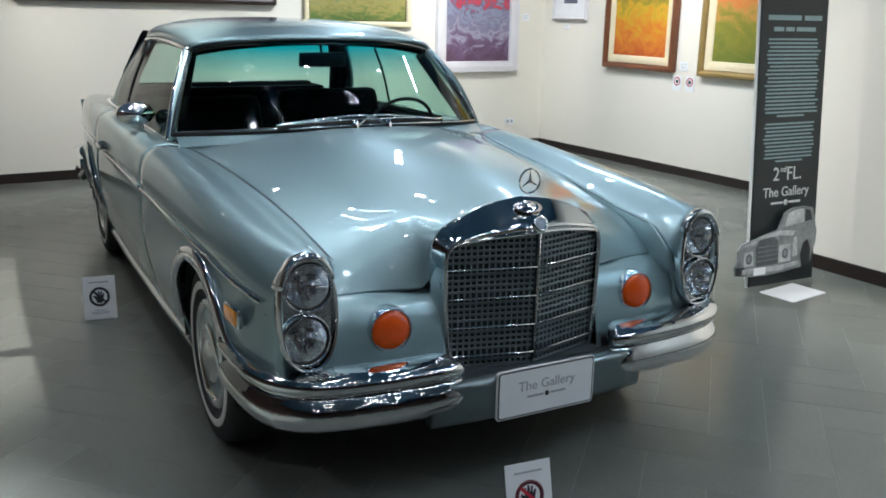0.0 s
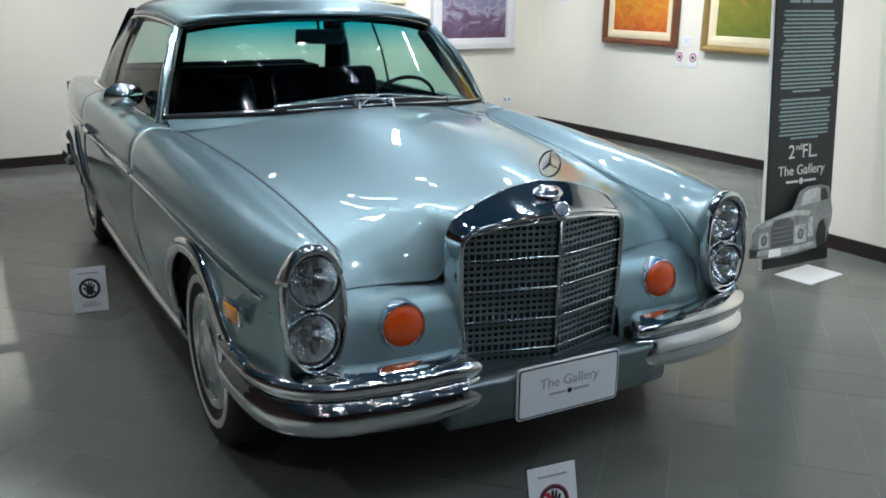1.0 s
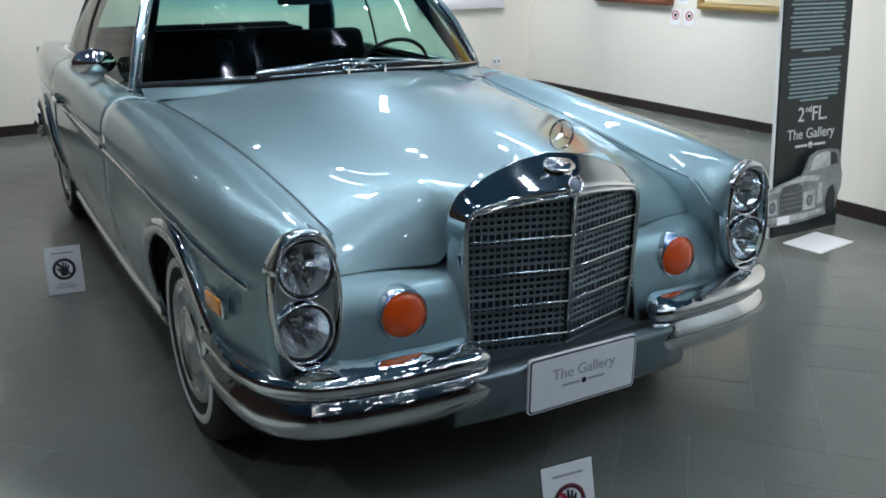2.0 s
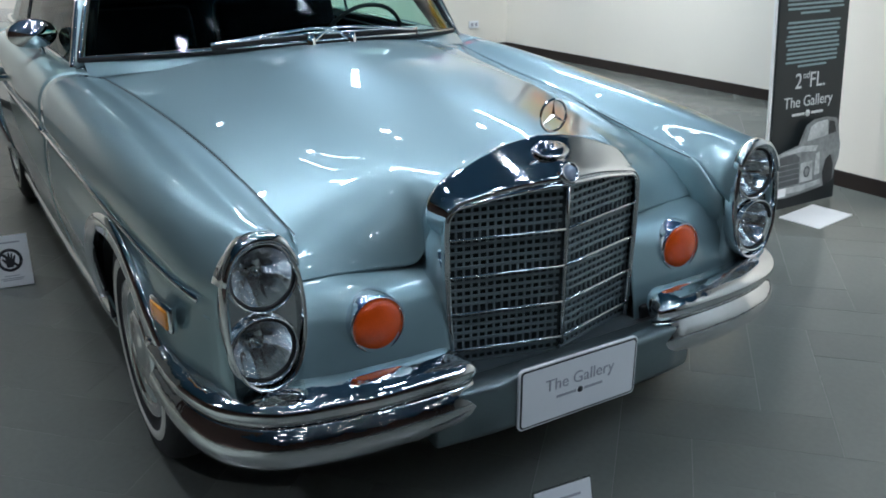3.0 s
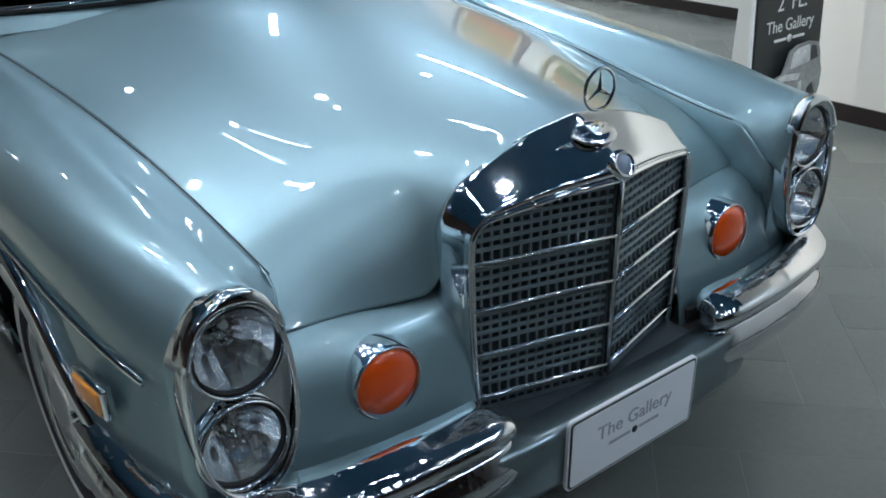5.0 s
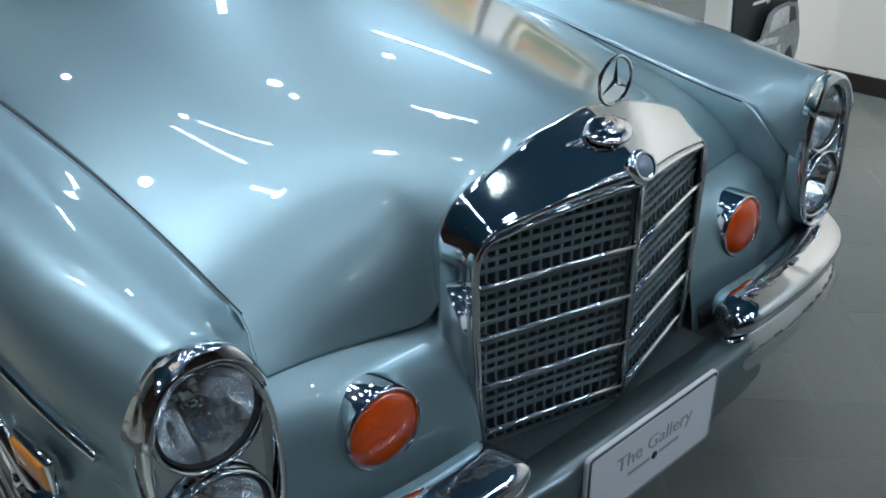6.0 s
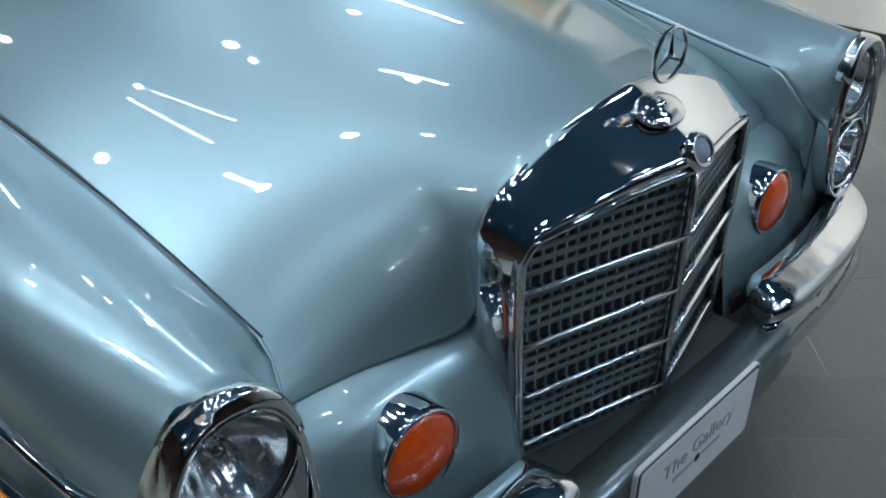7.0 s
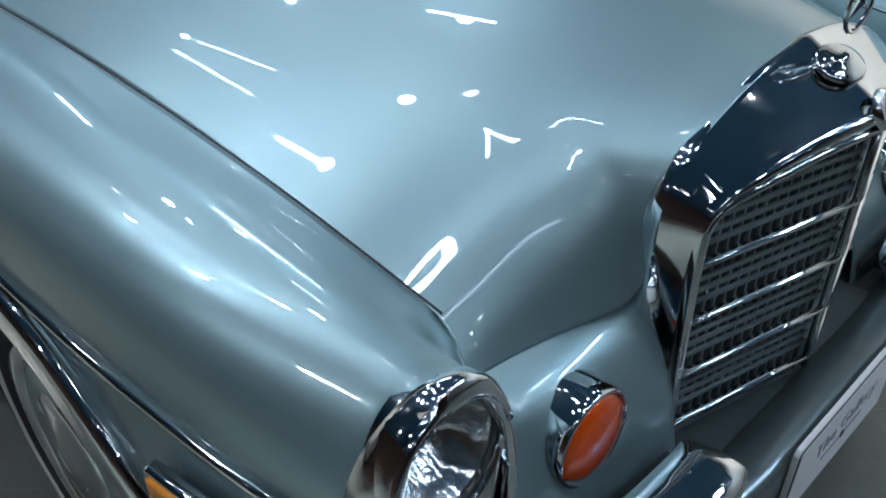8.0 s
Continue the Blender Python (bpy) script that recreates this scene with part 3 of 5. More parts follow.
printed("printed_bumper", [(-0.30, 0.105), (-0.29, 0.138), (0.0, 0.132), (0.15, 0.145), (0.16, 0.118), (0.0, 0.098)], CUT_LIGHT, 0.0025)
printed("printed_plate", [(-0.205, 0.088), (-0.205, 0.136), (-0.112, 0.136), (-0.112, 0.088)], PAPER, 0.004)
part("spacer", box(-0.12, 0.12, -0.03, 0.0, 0.16, 0.30), FOAM, banner, smooth=False)

sheet_card = thing("floor_card", "white card lying flat on the floor before the banner", "card", "", Matrix.Translation((2.44, 0.36, 0.0)) @ Matrix.Rotation(radians(8), 4, "Z"))
part("card", box(-0.155, 0.155, -0.105, 0.105, 0.0, 0.006, 0.001), PAPER, sheet_card, smooth=False)


# ---- notices on the floor round the car ----
PLUM_INK = material("dark_plum_ink", (0.10, 0.012, 0.025), rough=0.5, vary=0.05, scale=30)

def floor_sign(label, m, ring_mat, slash_mat):
    th = thing("floor_sign", label, "sign", "notices round the car", m)
    lean = Matrix.Rotation(radians(-14), 4, "X")

    def add(name, bm, mat, smooth=False):
        bm.transform(lean)
        part(name, bm, mat, th, smooth=smooth)
    add("card", box(-0.0745, 0.0745, 0.0, 0.0015, 0.004, 0.212, 0.0004), PAPER)
    add("back_panel", box(-0.077, 0.077, 0.002, 0.005, 0.0, 0.215, 0.0006), ACRYLIC)
    face = Matrix.Translation((0, 0.0, 0.112)) @ Matrix.Rotation(radians(90), 4, "X")
    add("ring", lathe([(0.035, 0), (0.035, 0.0012), (0.047, 0.0012), (0.047, 0)], face, 40), ring_mat, True)
    add("symbol", flat([(-0.013, -0.030), (-0.016, -0.014), (-0.030, 0.004), (-0.024, 0.009), (-0.015, 0.000), (-0.017, 0.024), (-0.011, 0.025), (-0.008, 0.006), (-0.005, 0.031), (0.001, 0.031), (0.002, 0.006), (0.007, 0.028), (0.013, 0.027), (0.010, 0.004), (0.018, 0.019), (0.023, 0.016), (0.016, -0.012), (0.011, -0.030)], 0.001, Matrix.Translation((0, -0.001, 0.112))), BLACK_INK)
    slash = box(-0.038, 0.038, -0.0018, -0.001, -0.005, 0.005)
    slash.transform(Matrix.Translation((0, 0, 0.112)) @ Matrix.Rotation(radians(45), 4, "Y"))
    add("slash", slash, slash_mat)
    for zz, w in ((0.180, 0.09), (0.046, 0.055), (0.036, 0.085), (0.029, 0.07)):
        add("text_bar", box(-w / 2, w / 2, -0.0008, 0.0, zz, zz + (0.006 if zz > 0.1 else 0.0035)), INK)
    part("foot", box(-0.077, 0.077, 0.0, 0.075, 0.0, 0.003, 0.0006), ACRYLIC, th, smooth=False)
    return th


floor_sign("white notice card with a black ring beside the car", Matrix.Translation((-1.042, 1.482, 0)) @ Matrix.Rotation(radians(-7), 4, "Z"), BLACK_INK, BLACK_INK)
floor_sign("white notice card with a dark ring and red bar", Matrix.Translation((-0.168, -0.975, 0)) @ Matrix.Rotation(radians(-5), 4, "Z"), PLUM_INK, RED_INK)


# ---- the car: front axle at y = 0, nose towards -y ----
car = thing("vintage_coupe", "silver vintage coupe with a tall chrome grille on the floor", "car")

SX = smooth_curve([(-0.62, 0.606), (-0.45, 0.600), (-0.2, 0.603), (0.1, 0.622), (0.45, 0.648), (0.8, 0.690), (1.05, 0.735), (1.5, 0.755), (2.3, 0.755), (2.9, 0.735), (3.2, 0.66), (3.6, 0.62), (3.98, 0.58)])
SZ = smooth_curve([(-0.62, 0.752), (-0.45, 0.768), (-0.2, 0.802), (0.1, 0.840), (0.45, 0.870), (0.8, 0.897), (1.05, 0.912), (1.5, 0.918), (2.3, 0.918), (2.9, 0.915), (3.3, 0.905), (3.7, 0.875), (3.98, 0.83)])
CX = smooth_curve([(-0.62, 0.722), (-0.3, 0.733), (0, 0.745), (0.45, 0.765), (0.8, 0.782), (1.5, 0.800), (2.3, 0.800), (3.0, 0.775), (3.6, 0.735), (3.98, 0.69)])
CZ = smooth_curve([(-0.62, 0.819), (-0.45, 0.836), (-0.2, 0.858), (0.1, 0.878), (0.45, 0.899), (0.8, 0.914), (1.5, 0.926), (2.3, 0.924), (3.0, 0.915), (3.6, 0.895), (3.98, 0.85)])
TX = smooth_curve([(-0.63, 0.808), (-0.57, 0.821), (-0.5, 0.834), (-0.3, 0.857), (0, 0.877), (0.35, 0.892), (0.9, 0.905), (2.0, 0.910), (2.8, 0.895), (3.2, 0.872), (3.6, 0.835), (3.98, 0.78)])
TZ = smooth_curve([(-0.62, 0.670), (-0.3, 0.684), (0, 0.706), (0.35, 0.726), (0.9, 0.742), (2.0, 0.748), (3.0, 0.735), (3.98, 0.70)])
AXLES, ARCH, HUB = (0.035, 2.775), (0.340, 0.335), 0.315


def low(y):
    """The lower edge of the body side at y: sill, wheel arches, ends."""
    z = 0.235 if y > 0 else 0.40
    if y > AXLES[1]:
        z = 0.30
    for a, r in zip(AXLES, ARCH):
        if abs(y - a) < r:
            z = max(z, HUB + math.sqrt(r * r - (y - a) ** 2))
    return min(z, TZ(y) - 0.012)


def side_x(y, z):
    """Half width of the body below the trim line."""
    u = min(max((TZ(y) - z) / (TZ(y) - 0.235), 0), 1)
    return TX(y) - 0.006 + 0.012 * math.sin(math.pi * min(u * 1.4, 1)) - 0.055 * u**3.2


WING_PLAN = smooth_curve([(-0.64, 0.797), (-0.615, 0.802), (-0.60, 0.806), (-0.575, 0.814), (-0.54, 0.823), (-0.50, 0.831), (-0.44, 0.840)])


def side_section(y, s):
    out = []
    w = step(-0.50, -0.63, y)
    for k in range(13):
        u = 1 - k / 12
        x, z = CX(y) - (CX(y) - SX(y)) * u, SZ(y) + (CZ(y) - SZ(y)) * (0.3 * (1 - u * u) + 0.7 * step(0, 1, 1 - u))
        a = math.pi / 2 * u
        xo, zo = 0.722 - 0.088 * math.sin(a) ** (2 / 2.5), 0.650 + 0.169 * max(math.cos(a), 0) ** (2 / 2.5)
        out.append((x * (1 - w) + xo * w, z * (1 - w) + zo * w))
    for k in range(1, 17):
        a = math.pi / 2 * k / 16
        e = 0.70 + 0.40 * step(-0.30, -0.60, y)
        out.append((CX(y) + (TX(y) - CX(y)) * math.sin(a) ** e, TZ(y) + (CZ(y) - TZ(y)) * max(math.cos(a), 0) ** e))
    z0, z1 = TZ(y) - 0.004, low(y)
    for k in range(15):
        z = z0 + (z1 - z0) * k / 14
        out.append((side_x(y, z), z))
    if y < -0.44:
        # the flank below the lamp brow turns in towards the lamp
        out = [(x - max(x - WING_PLAN(y), 0) * step(0.735, 0.685, z), z) if x > 0.722 else (x, z) for x, z in out]
    return [(s * x, y, z) for x, z in out]


def stations(y0, y1, fine=0.05):
    ys = set(np.linspace(y0, y1, max(2, int((y1 - y0) / fine) + 1)).tolist())
    for a, r in zip(AXLES, ARCH):
        for k in range(33):
            y = a + r * 0.99999 * math.cos(math.pi * k / 32)
            if y0 < y < y1:
                ys.add(y)
        for y in (a - r - 0.001, a + r + 0.001):
            if y0 < y < y1:
                ys.add(y)
    return sorted(ys)


DOOR0, DOOR1 = 0.905, 2.27
for s in (-1, 1):
    def panel(name, y0, y1, label=""):
        rows = [side_section(y, s) for y in stations(y0, y1)]
        return thicken(part(name, sheet(rows, (0, (y0 + y1) / 2, 0.45)), PAINT, car, label), 0.006)
    fender = panel("front_fender", -0.630, DOOR0 - 0.0015)
    door = panel("door", DOOR0 + 0.0015, DOOR1 - 0.0015)
    quarter = panel("rear_quarter_panel", DOOR1 + 0.0015, 3.97)

    def along(y0, y1, n, off=0.0, dz=0.0):
        return [(s * (TX(y) + off), y, TZ(y) + dz) for y in np.linspace(y0, y1, n)]
    for host, y0, y1 in ((fender, -0.535, DOOR0 - 0.004), (door, DOOR0 + 0.004, DOOR1 - 0.004), (quarter, DOOR1 + 0.004, 3.9)):
        part("side_trim", sweep(along(y0, y1, 24, 0.002, -0.001), ring_section(0.007, 8, 0.9, 1.05)), CHROME, host, "thin chrome side strip")
    # chrome lips of the wheel arches
    for a, r, host in ((AXLES[0], ARCH[0], fender), (AXLES[1], ARCH[1], quarter)):
        pts, ups = [], []
        for k in range(33):
            t = math.pi * (0.03 + 0.94 * k / 32)
            y, z = a + (r - 0.002) * math.cos(t), HUB + (r - 0.002) * math.sin(t)
            pts.append((s * (side_x(y, z) + 0.004), y, z))
            ups.append((0, math.cos(t), math.sin(t)))
        part("arch_lip", sweep(pts, [(-0.020, -0.004), (0.010, -0.008), (0.016, 0.0), (0.017, 0.012), (0.011, 0.034), (0.004, 0.042), (-0.012, 0.040)] if s > 0 else [(0.020, -0.004), (-0.010, -0.008), (-0.016, 0.0), (-0.017, 0.012), (-0.011, 0.034), (-0.004, 0.042), (0.012, 0.040)], ups), CHROME, host, "chrome wheel arch lip")
    # sill
    part("sill_trim", sweep([(s * (side_x(y, 0.24) - 0.004), y, 0.225) for y in np.linspace(0.385, 2.375, 30)], [(-0.02, -0.02), (0.010, -0.016), (0.013, 0.0), (0.010, 0.014), (-0.02, 0.018)] if s > 0 else [(0.02, -0.02), (-0.010, -0.016), (-0.013, 0.0), (-0.010, 0.014), (0.02, 0.018)]), DULL, car, "bright metal sill strip")
    # amber side marker in the fender
    mk = Matrix.Translation((s * 0.868, -0.388, 0.592))
    bm = box(-0.010, 0.010, -0.054, 0.054, -0.030, 0.030, 0.006)
    bm.transform(mk @ Matrix.Rotation(radians(-7 * s), 4, "Z"))
    marker = part("side_marker", bm, CHROME, fender, "chrome side marker frame")
    bm = box(-0.008, 0.008, -0.046, 0.046, -0.023, 0.023, 0.006)
    bm.transform(mk @ Matrix.Translation((s * 0.007, 0, 0)) @ Matrix.Rotation(radians(-7 * s), 4, "Z"))
    tagged(part("marker_lens", bm, MARKER, car), "amber side marker lens")
    # door handle
    hx = TX(1.95) + 0.012
    bm = sweep(smooth_path([(s * (hx - 0.02), 1.83, 0.775), (s * (hx + 0.012), 1.85, 0.777), (s * (hx + 0.016), 1.93, 0.778), (s * (hx + 0.010), 2.0, 0.778), (s * (hx - 0.02), 2.015, 0.778)], 5), ring_section(0.011, 8, 0.8, 1.1))
    part("door_handle", bm, CHROME, door, "chrome door handle")
    part("lock_plate", lathe([(0, 0.018), (0.014, 0.018), (0.018, 0.010), (0.018, -0.01)], Matrix.Translation((s * (hx - 0.008), 2.04, 0.775)) @ Matrix.Rotation(radians(90 * s), 4, "Y"), 20), CHROME, door)

# door mirror on the near-side door
mp = Vector((-0.832, 1.36, 1.0))
bm = bmesh.new()
rows = []
for k in range(9):
    u = k / 8
    r = (0.015 + 0.985 * math.sin(math.pi / 2 * min(1, u * 1.25)) ** 0.7)
    rows.append([mp + Vector((math.cos(a) * 0.084 * r * (1 if math.cos(a) > 0 else 1.05), -0.055 + 0.075 * u, math.sin(a) * 0.054 * r)) for a in np.linspace(0, 2 * math.pi, 28, endpoint=False)])
sheet(rows, mp, close_cols=True, bm=bm)
mirror = part("door_mirror", bm, CHROME, car, "chrome door mirror")
part("mirror_glass", lathe([(0.0, 0.0), (0.062, 0.0), (0.066, -0.008)], Matrix.Translation(mp + Vector((0, 0.016, 0))) @ Matrix.Rotation(radians(-90), 4, "X") @ Matrix.Diagonal((1.05, 0.68, 1, 1)), 28), CHROME, mirror)
part("mirror_stem", sweep(smooth_path([(-0.815, 1.36, 0.965), (-0.812, 1.36, 0.945), (-0.806, 1.365, 0.915)], 5), ring_section(0.009, 8, 1.0, 1.4), up=(0, 1, 0)), CHROME, mirror)

# ---- bonnet ----
HC = smooth_curve([(-0.60, 0.912), (-0.5, 0.925), (-0.3, 0.944), (0, 0.966), (0.3, 0.984), (0.66, 1.0), (1.1, 1.0)])
COWL = lambda u: 0.60 + 0.40 * abs(u) ** 2.4


def crown(x, y):
    """Height of the plain crown of the bonnet."""
    u = min(abs(x) / (SX(y) - 0.005), 1)
    top = HC(y) + 0.006 * step(-0.55, -0.2, y) * step(0.6, 0.2, y)
    return top - (top - SZ(y)) * u ** (2.30 - 0.935 * step(0.75, -0.60, y))


def rolled(x, y):
    """The crown as it falls towards the lip beside the radiator shell."""
    u = min(abs(x) / (SX(y) - 0.005), 1)
    start = 0.15 - 0.016 * u ** 3
    end = -0.575 + 0.063 * step(0.30, 0.60, abs(x))
    s = min(max((start - y) / (start - end), 0), 1)
    wide = 1 + 2.68 * max(y + 0.575, 1e-6) ** 0.779
    drop = step(0.090 * wide, 0.433 * wide, abs(x))
    rise = (crown(x, y) - 0.652) * max(1 - drop * s ** 1.345, 0) ** 0.313
    # the nose rolls over to the lip, but not behind the shell
    r = min(max((-0.33 - y) / (-0.33 - end), 0), 1)
    return 0.652 + rise * max(1 - step(0.26, 0.38, abs(x)) * r ** 2.4, 0) ** 0.42


def spread(path, n):
    """n points at even steps along a path."""
    P = [Vector(p) for p in path]
    at = [0.0]
    for p, q in zip(P, P[1:]):
        at.append(at[-1] + (q - p).length)
    out = []
    for k in range(n):
        d = at[-1] * k / (n - 1)
        i = max(j for j in range(len(P) - 1) if at[j] <= d + 1e-9)
        out.append(P[i].lerp(P[i + 1], min((d - at[i]) / max(at[i + 1] - at[i], 1e-9), 1)))
    return out


def fair_bonnet(half=30, rows=42):
    """A pressed panel: the fairest surface between the windscreen, the wings, the radiator shell and the lip."""
    n = 2 * half + 1
    top = spread(smooth_path([(0.0, -0.577, 0.917), (0.13, -0.576, 0.898), (0.21, -0.575, 0.871), (0.262, -0.574, 0.842), (0.292, -0.573, 0.808), (0.305, -0.572, 0.770)], 8), 15)
    lip = spread(smooth_path([(0.305, -0.572, 0.770), (0.312, -0.571, 0.720), (0.316, -0.569, 0.680), (0.330, -0.565, 0.657), (0.37, -0.553, 0.653), (0.45, -0.532, 0.652), (0.53, -0.520, 0.652), (0.602, -0.512, 0.652)], 8), half - 13)
    front = top[:-1] + lip
    first = COWL(0.95) - 0.008
    edge = [first + (-0.512 - first) * (1 - (1 - i / (rows - 1)) ** 1.5) for i in range(rows)]
    edge = [Vector((SX(y) - 0.005 + 0.007 * step(-0.38, -0.512, y), y, rolled(SX(y), y))) for y in edge]
    goal, hold = np.zeros((rows, n, 3)), np.zeros((rows, n))
    for j in range(n):
        u = (j - half) / half
        f, sg = front[abs(j - half)], math.copysign(1, u)
        back = COWL(u * 0.95) - 0.008
        for i in range(rows):
            v = 1 - (1 - i / (rows - 1)) ** 1.5
            y = back + (f.y - back) * v
            x = abs(u) * (SX(y) - 0.005)
            x = sg * (x + (f.x - x) * step(0.55, 1.0, v))
            goal[i, j] = (x, y, rolled(x, y))
            hold[i, j] = 0.05 + 0.15 * step(-0.56, -0.46, y)
            if abs(j - half) == half:
                goal[i, j], hold[i, j] = (sg * edge[i].x, edge[i].y, edge[i].z), 1e4
        goal[-1, j], hold[-1, j], hold[0, j] = (sg * f.x, f.y, f.z), 0.01 if 0.664 < f.z < 0.85 else 1e4, 1e4
        if f.z < 0.70:
            goal[-2, j], hold[-2, j] = (sg * f.x, f.y + 0.012, f.z + 0.020), 0.5
    for i in range(rows):
        goal[i, half, 0], goal[i, half, 2] = 0, HC(goal[i, half, 1])
        hold[i, half] = max(hold[i, half], 0.3)
    N = rows * n
    A = np.diag(hold.ravel())
    B = (hold[..., None] * goal).reshape(N, 3)

    def bend(cells, w):
        for p, a in cells:
            for q, c in cells:
                A[p, q] += w * a * c
    for i in range(rows):
        for j in range(n):
            k = i * n + j
            if 0 < j < n - 1:
                bend(((k - 1, 1), (k, -2), (k + 1, 1)), 1.0)
            if 0 < i < rows - 1:
                bend(((k - n, 1), (k, -2), (k + n, 1)), 1.0)
            if i < rows - 1 and j < n - 1:
                bend(((k, 1), (k + 1, -1), (k + n, -1), (k + n + 1, 1)), 2.0)
    P = np.linalg.solve(A, B).reshape(rows, n, 3)
    return [[tuple(P[i, j]) for i in range(rows)] for j in range(n)]


hood = part("bonnet", sheet(fair_bonnet(), (0, 0, 0.5)), PAINT, car)
fine = hood.modifiers.new("fine", "SUBSURF")
fine.levels = fine.render_levels = 2
thicken(hood, 0.005)


def lamp_clear(p):
    """Keeps the wing's front behind the oval of the headlamp."""
    e = (abs(p.x - 0.722) / 0.087) ** 2.5 + (abs(p.z - 0.65) / 0.166) ** 2.5
    return max(p.y, -0.50 if e < 0.8 else -0.606) if e < 1 else p.y


# nose panel between the lamps
rows = []
NOSE = smooth_curve([(0.36, -0.655), (0.44, -0.642), (0.50, -0.628), (0.55, -0.614), (0.60, -0.594), (0.63, -0.570), (0.645, -0.545), (0.655, -0.512), (0.67, -0.46)])
for s in (-1, 1):
    rows = []
    for z in np.linspace(0.67, 0.36, 32):
        rows.append([(s * x, lamp_clear(Vector((x, NOSE(z) + 0.022 * step(0.50, 0.62, x), z))), z) for x in np.linspace(0.285, 0.66, 41)])
    thicken(part("nose_panel", sheet(rows, (s * 0.45, 0.3, 0.5)), PAINT, car), 0.004)
    # the wing rounds off below the headlamp
    rows = []
    for z in np.linspace(0.64, 0.36, 36):
        plan = smooth_path([(TX(-0.44) - 0.004, -0.44, z), (TX(-0.5) - 0.006, -0.51, z), (0.814, -0.572, z), (0.790, -0.600, z), (0.70, -0.616, z), (0.655, -0.616, z), (0.635, -0.606, z)], 8)
        rows.append([(s * p.x, lamp_clear(p), p.z) for p in plan])
    thicken(part("wing_nose", sheet(rows, (s * 0.6, -0.2, 0.5)), PAINT, car), 0.004)
for s in (-1, 1):
    # the wing's inner face goes down beside the bonnet
    rows = []
    for y in np.linspace(-0.60, 0.30, 37):
        x, _, z = side_section(y, s)[0]
        rows.append([(x, y, z), (x - s * 0.004, y, z - 0.006), (x - s * 0.006, y, z - 0.04), (x - s * 0.006, y, min(z - 0.05, 0.60))])
    thicken(part("wing_inner_face", sheet(rows, (s * 2.0, -0.1, 0.7)), PAINT, car), 0.003)
    part("grille_cheek", box(s * 0.300 - 0.004, s * 0.300 + 0.004, -0.570, -0.40, 0.50, 0.655), PAINT, car, smooth=False)
    part("bonnet_seam", sweep([(s * (SX(y) - 0.0025), y, SZ(y) - 0.003) for y in np.linspace(-0.50, 0.98, 50)], ring_section(0.003 if s < 0 else 0.0015, 6)), RUBBER, car, "dark seam beside the bonnet")
part("bonnet_gap_liner", box(-0.60, 0.60, -0.46, -0.43, 0.56, 0.70), DARK, car, smooth=False)

# ---- headlamps ----
def oval(cx, cz, hw, hh, y, n=64, tilt=0.0, p=2.35):
    out = []
    for k in range(n):
        a = 2 * math.pi * k / n
        c, s_ = math.cos(a), math.sin(a)
        x = hw * math.copysign(abs(c) ** (2 / p), c)
        z = hh * math.copysign(abs(s_) ** (2 / p), s_)
        out.append((cx + x, y + tilt * z, cz + z))
    return out


